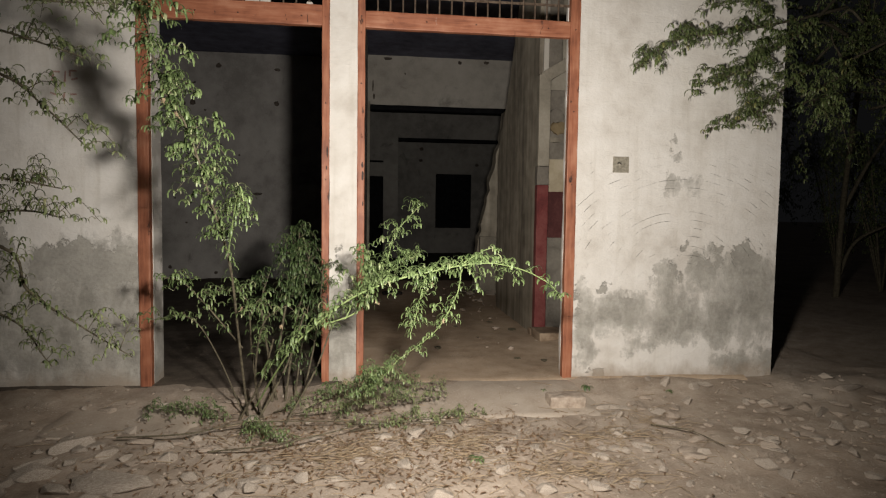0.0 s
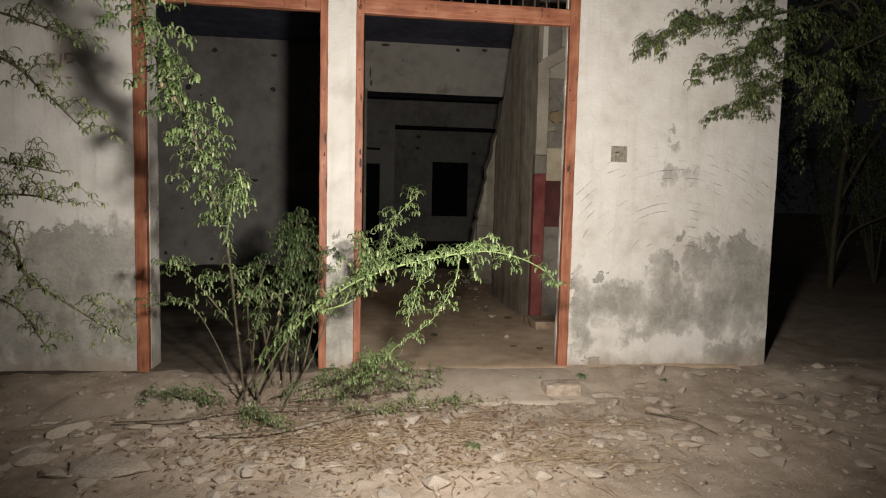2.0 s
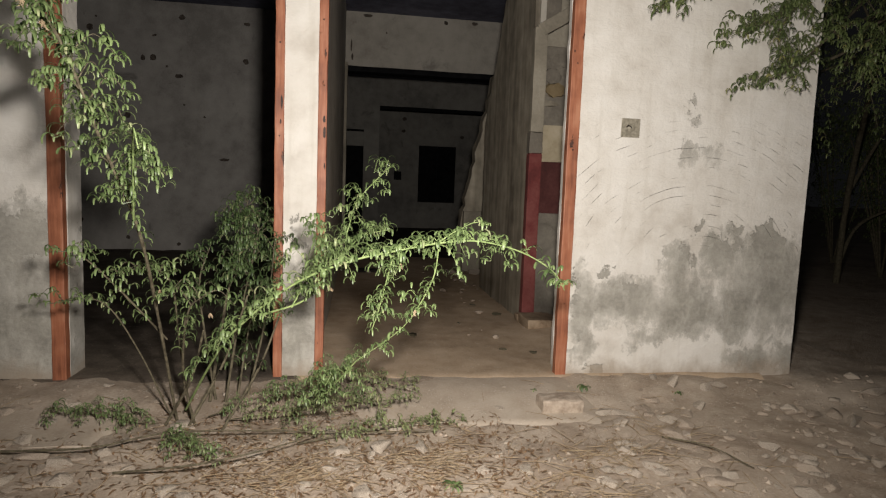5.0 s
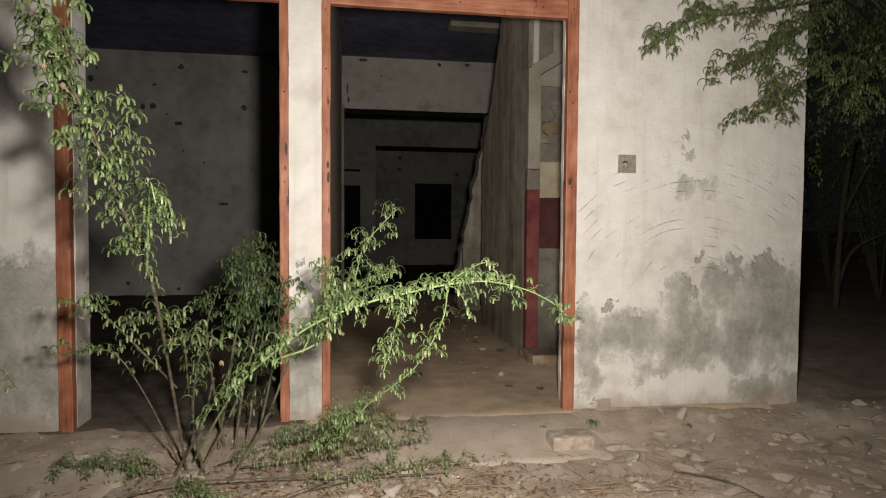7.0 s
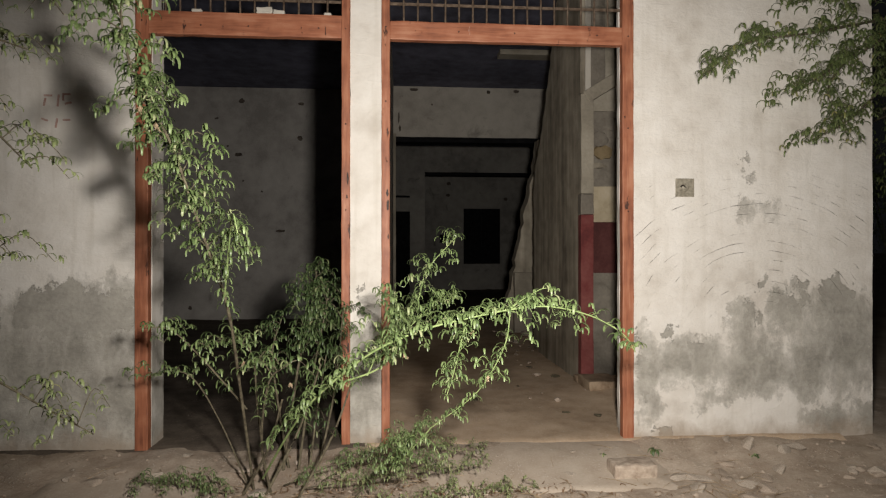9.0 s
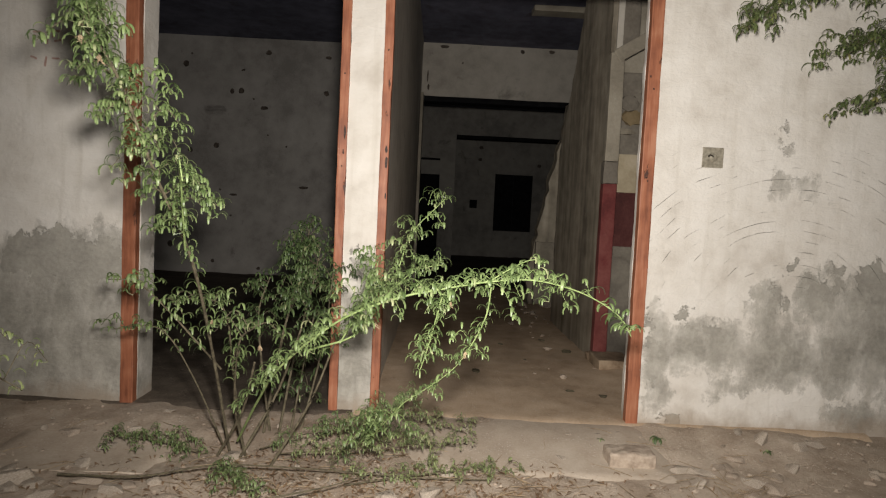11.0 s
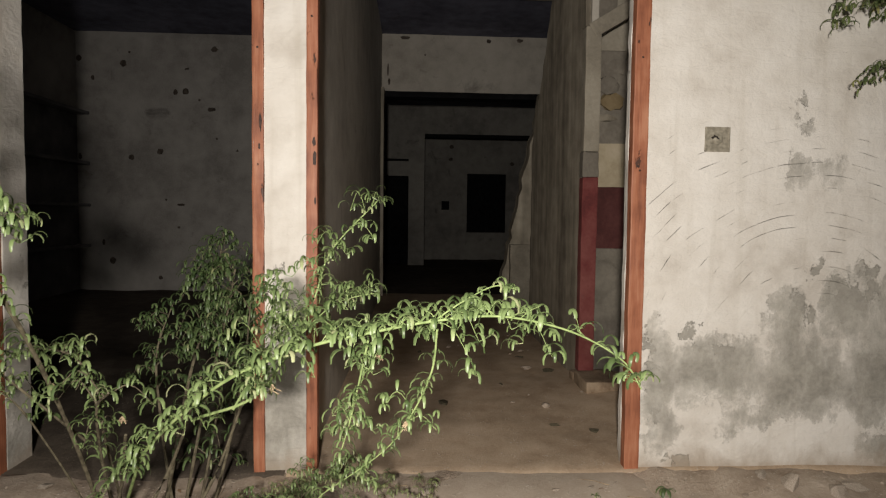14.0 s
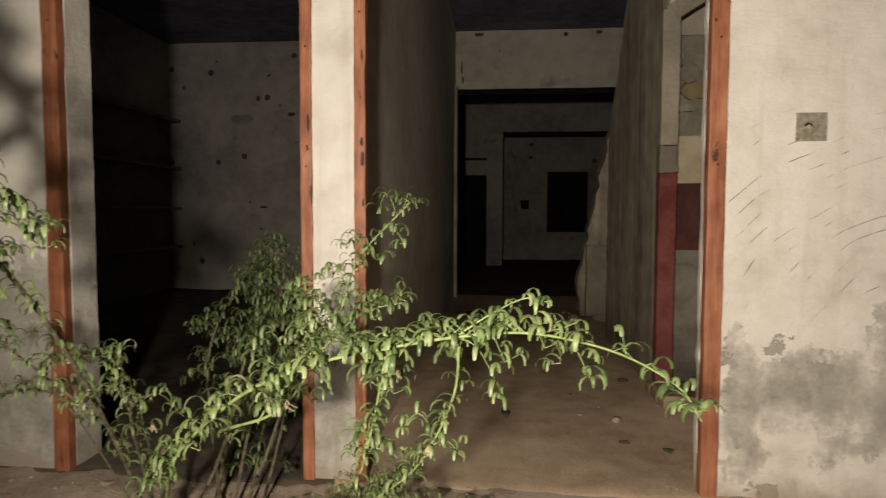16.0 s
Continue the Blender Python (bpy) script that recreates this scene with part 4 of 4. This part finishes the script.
# the long branch across the opening, its leaves one by one
line = curve_points([(-2.2, -0.6, 0.02), (-2.02, -0.88, 0.33), (-1.86, -1.1, 0.56), (-1.6, -1.25, 0.79), (-1.37, -1.31, 0.90), (-1.17, -1.35, 0.955), (-1.0, -1.4, 0.995), (-0.85, -1.4, 1.005), (-0.70, -1.38, 0.975), (-0.59, -1.36, 0.93), (-0.50, -1.35, 0.87), (-0.455, -1.35, 0.80)], 8)
branch = part("stem", tube(line, 0.006, 0.0018, 8, 0.1), GREENSTEM, shrub, "bright green arching branch", smooth=True)
kinds = []
for w, u, d in ((0.165, 1.0, -2.0), (0.185, 1.2, -1.9), (0.155, 0.8, -2.0), (0.175, 1.35, -1.8), (0.165, 0.7, -2.2)):
    me = bpy.data.meshes.new("leaf")
    v, f = leaflet(1.0, w, u, d, 8)
    me.from_pydata([tuple(p) for p in v], [], f)
    me.materials.append(LEAF)
    me.shade_smooth()
    kinds.append(me)
rng = random.Random(3)
n_leaf = 0
for i in range(12, len(line) - 1):
    for rep in range(3 if i < 44 else 2 if i < 52 or i > 78 else 1):
        if i > 58 and (rep > 0 or i % 2) and i < 82:
            continue
        a = line[i].lerp(line[i + 1], rng.random())
        head = rng.uniform(0, 2 * math.pi)
        stalk = Vector((math.cos(head), math.sin(head), rng.uniform(0.1, 1.0))) * rng.uniform(0.015, 0.055)
        part("leaf_stalk", tube([a, a + stalk * 0.6 + Vector((0, 0, 0.004)), a + stalk], 0.0014, 0.0009, 4), GREENSTEM, branch)
        for f in range(rng.randint(1, 2)):
            if n_leaf >= 300:
                break
            ob = new("leaf", rng.choice(kinds))
            ob.parent = branch
            s = rng.uniform(0.052, 0.086)
            ob.matrix_basis = Matrix.Translation(a + stalk * rng.uniform(0.7, 1)) @ Euler((rng.uniform(-0.25, 0.25), rng.uniform(-0.2, 0.2), head + rng.uniform(-1.2, 1.2))).to_matrix().to_4x4() @ Matrix.Scale(s, 4)
            n_leaf += 1
fol = Foliage(77)
for s in twigs(random.Random(9), line[10:62], 24, 0.12, (-0.2, 0.5), 0.9, 0.0):
    part("twig", tube(s, 0.0016, 0.0008, 4), GREENSTEM, branch)
    fol.along(s, 0.022, 0.078, (1, 2), 0.2)
part("leaves", fol.made(), LEAF, branch, kind="stuff", smooth=True)

# bare pale stalks leaning behind the branch
for k, (a, b) in enumerate((((-2.18, -0.62, -0.06), (-1.9, -0.55, 0.62)), ((-2.0, -0.7, -0.06), (-1.72, -0.6, 0.55)), ((-2.3, -0.6, -0.06), (-2.05, -0.85, 0.5)))):
    part("stem", tube(curve_points([a, Vector(a).lerp(Vector(b), 0.5) + Vector((0.03, 0.02, 0)), b], 6), 0.008, 0.005, 7, 0.2), BARK, shrub, "bare grey stem", smooth=True)


# ---- a tree overhanging at one side, near the path ----
near_tree = thing("tree", (-4.6, -2.6, -0.1), "feathery-leaved thorn tree overhanging the rendered wall", "tree")
trunk_line = curve_points([(-4.6, -2.6, -0.15), (-4.5, -2.55, 0.8), (-4.25, -2.45, 1.6), (-3.9, -2.35, 2.4), (-3.5, -2.3, 3.1)], 6)
part("trunk", tube(trunk_line, 0.09, 0.035, 10, 0.2), BARK, near_tree, smooth=True)
for k, ctrl in enumerate(([(-4.0, -2.4, 2.1), (-3.2, -2.3, 1.95), (-2.75, -2.2, 1.86), (-2.54, -2.05, 1.82)], [(-4.2, -2.4, 1.7), (-3.2, -2.3, 1.85), (-2.76, -2.2, 1.72), (-2.66, -2.1, 1.63), (-2.5, -2.1, 1.47)],
                         [(-4.4, -2.5, 1.2), (-3.3, -2.3, 1.42), (-2.76, -2.2, 1.35), (-2.6, -2.1, 1.33)], [(-4.5, -2.5, 0.9), (-3.3, -2.25, 1.25), (-2.82, -2.1, 1.12), (-2.77, -2.0, 0.95), (-2.63, -1.9, 0.78), (-2.48, -1.8, 0.63)],
                         [(-3.9, -2.35, 2.4), (-3.2, -2.2, 2.2), (-2.85, -2.0, 2.06), (-2.5, -1.8, 2.1)], [(-4.4, -2.5, 1.3), (-3.3, -2.2, 1.2), (-2.84, -2.0, 1.25), (-2.64, -2.0, 1.22)],
                         [(-3.8, -2.3, 2.5), (-3.1, -2.1, 2.35), (-2.7, -1.9, 2.2), (-2.55, -1.85, 2.0)], [(-4.5, -2.5, 0.8), (-3.4, -2.2, 0.95), (-2.9, -2.0, 0.85), (-2.75, -1.9, 0.62)])):
    limb(near_tree, ctrl, 0.010, 0.002, BARK, 0.034, 0.042, 60 + k, (2, 4), 13, 0.15, leaf=LEAF_DULL, start=0.4, shoot_start=0.45)

# ---- the large dark tree beside the building ----
big_tree = thing("tree", (6.2, 4.6, -0.08), "large dark thorn tree leaning over the building's corner", "tree")
for k, ctrl in enumerate(([(6.2, 4.6, -0.2), (5.9, 4.2, 1.4), (4.9, 2.9, 2.7), (3.6, 1.3, 3.4), (2.5, 0.35, 3.7)], [(5.9, 4.2, 1.4), (6.4, 4.2, 2.3), (6.8, 3.8, 3.2)], [(6.2, 4.6, 0.2), (6.6, 4.7, 0.9), (7.2, 4.4, 1.3)])):
    part("trunk", tube(curve_points(ctrl, 7), 0.05 if k == 0 else 0.03, 0.018, 10, 0.2), BARK, big_tree, smooth=True)
for k, ctrl in enumerate(([(2.6, 0.4, 3.1), (1.9, 0.05, 2.85), (1.16, -0.25, 2.62), (0.66, -0.32, 2.52), (0.38, -0.32, 2.30)], [(2.7, 0.5, 2.7), (2.1, 0.1, 2.5), (1.75, -0.1, 2.32), (1.43, -0.2, 2.08), (1.12, -0.22, 1.93)],
                         [(2.5, 0.35, 3.2), (1.9, 0.0, 2.75), (1.35, -0.15, 2.42), (0.99, -0.25, 2.22)], [(2.7, 0.5, 2.9), (2.1, 0.1, 2.85), (1.6, -0.1, 2.6), (1.3, -0.2, 2.3), (1.35, -0.22, 2.05)],
                         [(2.6, 0.4, 3.3), (2.0, 0.0, 3.1), (1.4, -0.25, 2.9), (0.9, -0.35, 2.75)], [(2.7, 0.5, 2.7), (2.3, 0.0, 2.45), (2.0, -0.2, 2.2), (1.85, -0.2, 1.95)])):
    limb(big_tree, ctrl, 0.014, 0.002, BARK, 0.028, 0.064, 80 + k, (2, 4), 20, 0.18, leaf=LEAF_DARK, start=0.35, shoot_start=0.35, droop=0.8)
for k in range(26):
    r = random.Random(200 + k)
    a = Vector((r.uniform(2.4, 3.8), r.uniform(0.5, 1.9), r.uniform(2.3, 3.6)))
    b = a + Vector((r.uniform(-0.4, 2.0), r.uniform(-0.6, 1.2), r.uniform(-0.4, 0.6)))
    limb(big_tree, [a, a.lerp(b, 0.5) + Vector((0, 0, 0.18)), b, b + Vector((r.uniform(-0.1, 0.3), -0.1, -0.35))], 0.012, 0.002, BARK, 0.05, 0.07, 220 + k, (2, 4), 12, 0.36, leaf=LEAF_DARK, start=0.3, shoot_start=0.2, droop=0.9)

# dark scrub closing the view beyond the building
for k, (x, y, h) in enumerate(((5.4, 6.2, 2.4), (7.6, 5.2, 2.8), (4.2, 7.6, 2.6), (8.6, 7.4, 3.2), (5.6, 9.5, 3.0), (3.6, 10.4, 2.8), (9.6, 4.2, 2.8), (10.6, 6.4, 3.2))):
    bush = thing("bush", (x, y, -0.08), "dark leafy scrub in the night beside the building", "bush", "scrub beside the building")
    r = random.Random(300 + k)
    for j in range(7):
        a = r.uniform(0, 6.28)
        q = Vector((x, y, -0.1))
        e = q + Vector((math.cos(a) * 0.7, math.sin(a) * 0.7, h * r.uniform(0.6, 1.0)))
        limb(bush, [q, q.lerp(e, 0.5) + Vector((0, 0, 0.2)), e, e + Vector((math.cos(a) * 0.4, math.sin(a) * 0.4, -0.3))], 0.02, 0.004, BARK, 0.06, 0.10, 310 + k * 10 + j, (2, 4), 12, 0.55, leaf=LEAF_DARK, start=0.3, shoot_start=0.2, droop=0.7)

# ---- rubble, litter and twigs on the ground ----


def rock(seed, material):
    """An angular broken lump: the hull of a few scattered points."""
    r = random.Random(seed + 900)
    bm = bmesh.new()
    for k in range(16):
        v = Vector([r.gauss(0, 1) for _ in range(3)]).normalized()
        bm.verts.new(v * r.uniform(0.75, 1.0))
    hull = bmesh.ops.convex_hull(bm, input=bm.verts[:])
    bmesh.ops.delete(bm, geom=list({g for g in hull["geom_interior"] + hull["geom_unused"] if isinstance(g, bmesh.types.BMVert)}), context="VERTS")
    bmesh.ops.bevel(bm, geom=bm.edges[:], offset=0.05, segments=1, affect="EDGES")
    me = bpy.data.meshes.new("stone")
    bm.to_mesh(me)
    bm.free()
    me.materials.append(material)
    return me


rocks = [rock(k, STONE) for k in range(7)]
clods = [rock(k + 20, GRIT) for k in range(7)]


def stone(x, y, sx, sy, sz, turn, sink=0.55, label="pale lump of rubble lying on the earth", pool=rocks, name="stone"):
    ob = new(name, pool[int(abs(x * 13 + y * 29)) % 7])
    h = ground_height(x, y) if y < 0 else floor_height(x, y)
    ob.matrix_basis = pose(x, y, h + sz * (0.75 - sink), 0, 0, turn) @ Matrix.Diagonal((sx, sy, sz, 1))
    return tagged(ob, label, "stone", "loose rubble")


rng = random.Random(42)
for x, y, sx, sy, sz in ((-3.21, -0.85, 0.10, 0.07, 0.03), (-2.62, -1.02, 0.075, 0.05, 0.06), (-3.21, -1.19, 0.12, 0.08, 0.035), (-2.79, -1.43, 0.15, 0.10, 0.04), (0.90, -1.24, 0.07, 0.05, 0.035),
                         (0.01, -1.06, 0.075, 0.05, 0.03), (0.24, -0.55, 0.10, 0.06, 0.03), (-0.22, -1.33, 0.05, 0.035, 0.03), (-0.63, -1.05, 0.045, 0.04, 0.025), (-0.74, -1.21, 0.05, 0.04, 0.03), (1.65, -0.69, 0.16, 0.04, 0.03),
                         (-1.36, -0.79, 0.06, 0.04, 0.03), (-2.47, -0.92, 0.05, 0.035, 0.035), (-0.16, -1.69, 0.09, 0.05, 0.03), (-1.53, -1.28, 0.05, 0.04, 0.025), (0.75, -0.2, 0.08, 0.05, 0.06), (0.95, -0.25, 0.06, 0.05, 0.04),
                         (0.17, -0.69, 0.085, 0.05, 0.035), (0.06, -0.97, 0.07, 0.05, 0.03), (0.88, -1.26, 0.06, 0.05, 0.04), (-0.21, -1.38, 0.055, 0.035, 0.035), (-2.55, -1.18, 0.07, 0.055, 0.075), (-3.11, -0.98, 0.16, 0.09, 0.05), (-3.13, -1.34, 0.13, 0.09, 0.06), (-2.72, -1.47, 0.26, 0.12, 0.05), (-2.9, -1.1, 0.08, 0.06, 0.04), (2.1, -0.35, 0.25, 0.06, 0.04), (1.9, -0.95, 0.12, 0.06, 0.03), (0.28, 4.2, 0.12, 0.1, 0.07), (0.05, 3.9, 0.07, 0.05, 0.04), (-0.02, 4.4, 0.10, 0.07, 0.05), (-1.2, 4.8, 0.16, 0.08, 0.05), (-0.86, 1.05, 0.05, 0.03, 0.012)):
    stone(x, y, sx, sy, sz, rng.uniform(0, 180))
for k in range(240):
    x, y = rng.uniform(-3.6, 2.2), -abs(rng.gauss(1.15, 0.55)) - 0.1
    s = 0.014 + 0.05 * rng.random() ** 1.7
    stone(x, y, s * rng.uniform(0.9, 1.7), s, s * rng.uniform(0.35, 0.7), rng.uniform(0, 180), 0.3)
for k in range(130):
    x, y = (rng.uniform(-0.1, 2.3), -rng.uniform(0.12, 1.5)) if k < 95 else (rng.uniform(-4.0, -2.3), -rng.uniform(0.3, 1.6))
    s = 0.015 + 0.05 * rng.random() ** 1.8
    stone(x, y, s * rng.uniform(1.0, 2.0), s, s * rng.uniform(0.3, 0.6), rng.uniform(0, 180), 0.45, "crumbling clod of dry earth on the ground", clods, "clod")
blk = rough(boxed(-0.25, 0.0, -0.55, -0.40, -0.09, 0.018, bevel=0.016), 0.05, 0.012, 8)
tagged(part("brick", blk, GRIT), "half-buried dusty brick at the threshold", "brick")

bm_v, bm_f = [], []
for k in range(1900):
    x, y = rng.uniform(-4.2, 2.6), -abs(rng.gauss(1.2, 0.8)) - 0.06
    s = 0.003 + 0.012 * rng.random() ** 2
    z = ground_height(x, y) + s * 0.3
    c = len(bm_v)
    a = rng.uniform(0, 6.28)
    for i in range(4):
        bm_v.append((x + s * rng.uniform(0.8, 1.5) * math.cos(a + i * 1.57), y + s * rng.uniform(0.8, 1.5) * math.sin(a + i * 1.57), z + rng.uniform(-0.2, 0.2) * s))
    bm_v += [(x, y, z + s * rng.uniform(0.4, 0.8)), (x, y, z - s)]
    for i in range(4):
        bm_f += [(c + i, c + (i + 1) % 4, c + 4), (c + (i + 1) % 4, c + i, c + 5)]
tagged(part("gravel", (bm_v, bm_f), GRIT), "pale grit and pebbles over the earth", "gravel", kind="stuff")

lit_v, lit_f = [], []
for k in range(2600):
    x, y = rng.gauss(-1.45, 0.75), rng.gauss(-1.1, 0.34)
    if not (-4.5 < x < 2.5) or y > -0.12:
        continue
    L, w, a = rng.uniform(0.018, 0.055), rng.uniform(0.002, 0.0065), rng.uniform(0, 6.28)
    z = ground_height(x, y) + rng.uniform(0.002, 0.014)
    c = len(lit_v)
    tip = rng.uniform(-0.01, 0.016)
    ca, sa = math.cos(a), math.sin(a)
    for u, v, h in ((-0.5, 0, 0.0), (-0.1, 1, 0.007), (-0.1, -1, 0.007), (0.25, 0.8, 0.008), (0.25, -0.8, 0.008), (0.5, 0, tip)):
        lit_v.append((x + ca * u * L - sa * v * w, y + sa * u * L + ca * v * w, z + h))
    lit_f += [(c, c + 2, c + 1), (c + 1, c + 2, c + 4, c + 3), (c + 3, c + 4, c + 5)]
tagged(part("leaf_litter", (lit_v, lit_f), LITTER), "dry brown fallen leaves under the shrub", "leaf litter", kind="stuff")

tw = []
for k in range(430):
    x, y = rng.gauss(-1.15, 0.95), rng.gauss(-1.2, 0.42)
    if y > -0.15:
        continue
    a, L = rng.uniform(0, 6.28), rng.uniform(0.06, 0.26)
    d = Vector((math.cos(a), math.sin(a), 0))
    p = Vector((x, y, ground_height(x, y) + 0.008))
    q = p + d * L
    q.z = ground_height(q.x, q.y) + rng.uniform(0.004, 0.03)
    tw.append(tube([p, p.lerp(q, 0.5) + Vector((rng.gauss(0, 0.012), rng.gauss(0, 0.012), 0.008)), q], 0.0018, 0.0009, 4))
for cx, cy, count in ((-0.02, -1.07, 90), (-0.55, -1.54, 60), (-0.28, -1.63, 60), (-1.6, -1.2, 110), (-1.0, -1.15, 90), (0.3, -0.8, 40)):
    for k in range(count):
        a, L = rng.gauss(0.5, 0.8), rng.uniform(0.05, 0.2)
        p = Vector((rng.gauss(cx, 0.13), rng.gauss(cy, 0.09), 0))
        q = p + Vector((math.cos(a), math.sin(a), 0)) * L
        p.z, q.z = ground_height(p.x, p.y) + rng.uniform(0.003, 0.03), ground_height(q.x, q.y) + rng.uniform(0.003, 0.03)
        tw.append(tube([p, p.lerp(q, 0.5) + Vector((rng.gauss(0, 0.015), rng.gauss(0, 0.015), 0.01)), q], 0.0016, 0.0008, 4))
tagged(part("dry_twigs", joined(*tw), STRAW), "scattered dry twigs and straw on the earth", "twigs", kind="stuff")
for ctrl in ([(-2.9, -0.95, -0.03), (-2.5, -1.0, 0.0), (-2.2, -0.9, 0.02), (-1.8, -0.85, 0.0), (-1.3, -0.85, -0.02), (-0.9, -0.8, -0.04)], [(-2.35, -1.15, -0.05), (-2.0, -1.2, 0.0), (-1.7, -1.1, 0.02), (-1.5, -0.9, 0.0)], [(0.3, -0.9, -0.06), (0.45, -1.1, -0.03), (0.55, -1.3, -0.05)]):
    tagged(part("fallen_branch", tube(curve_points(ctrl, 8), 0.0055, 0.0025, 6, 0.3), BARK, smooth=True), "thin dead branch lying on the earth", "branch", "fallen branches")

for x, y, s in ((0.13, -0.22, 1.0), (0.72, -0.32, 0.6), (-0.22, -0.25, 0.55), (-0.9, -1.35, 1.0)):
    weed = thing("weed", (x, y, ground_height(x, y)), "small green weed growing at the wall's foot", "weed", "weeds at the wall")
    f = Foliage(int(x * 100) + 500)
    for k in range(14):
        f.add(Vector((x, y, ground_height(x, y) + 0.005)), rng.uniform(0, 6.28), rng.uniform(0.05, 0.10) * s)
    part("leaves", f.made(), LEAF, weed, smooth=True)

# pale dried seed tufts on the shrub
for k, (x, y, z) in enumerate(((-2.36, -1.70, 1.80), (-2.37, -1.71, 1.74), (-2.33, -1.68, 1.69), (-1.98, -1.02, 0.62), (-1.45, -1.30, 0.80), (-1.16, -1.34, 0.90), (-1.09, -1.31, 0.70), (-2.20, -1.0, 0.72))):
    r = random.Random(700 + k)
    pods = [tube([Vector((x, y, z)), Vector((x + r.gauss(0, 0.005), y + r.gauss(0, 0.005), z - 0.008)), Vector((x + r.gauss(0, 0.009), y + r.gauss(0, 0.009), z - r.uniform(0.012, 0.03)))], 0.0024, 0.0012, 5) for _ in range(9)]
    part("seed_tuft", joined(*pods), STRAW, shrub, "pale dried seed tuft")

# rubble and litter on the floor inside
rng = random.Random(77)
for k in range(34):
    if k < 16:
        x, y = rng.gauss(0.02, 0.16), rng.uniform(3.2, 5.2)
    elif k < 25:
        x, y = rng.uniform(-0.25, 0.18), rng.uniform(0.9, 3.2)
    else:
        x, y = rng.uniform(-1.4, 0.1), rng.uniform(0.3, 5.5)
    s = 0.010 + 0.035 * rng.random() ** 2
    stone(min(x, 0.19), y, s * rng.uniform(1, 1.6), s, s * 0.6, rng.uniform(0, 180), 0.3, "small lump of rubble on the dusty floor", clods)
clump = rough(boxed(-1.32, -1.02, 4.72, 4.90, 0.0, 0.05, bevel=0.02), 0.04, 0.025, 12)
tagged(part("rag", clump, DARKHOLE, smooth=True), "dark crumpled rag on the floor", "rag")
crumbs = [rock(k + 40, BARK) for k in range(7)]
for x, y, s in ((-0.86, 1.05, 0.05), (-0.55, 2.1, 0.035), (-0.2, 0.62, 0.03), (0.0, 0.5, 0.04), (-0.4, 1.5, 0.02), (-1.0, 2.6, 0.03), (-0.1, 2.4, 0.04), (0.05, 1.9, 0.05)):
    stone(x, y, s * 1.3, s * 0.8, s * 0.4, x * 90, 0.3, "dry brown clod on the dusty floor", crumbs, "clod")
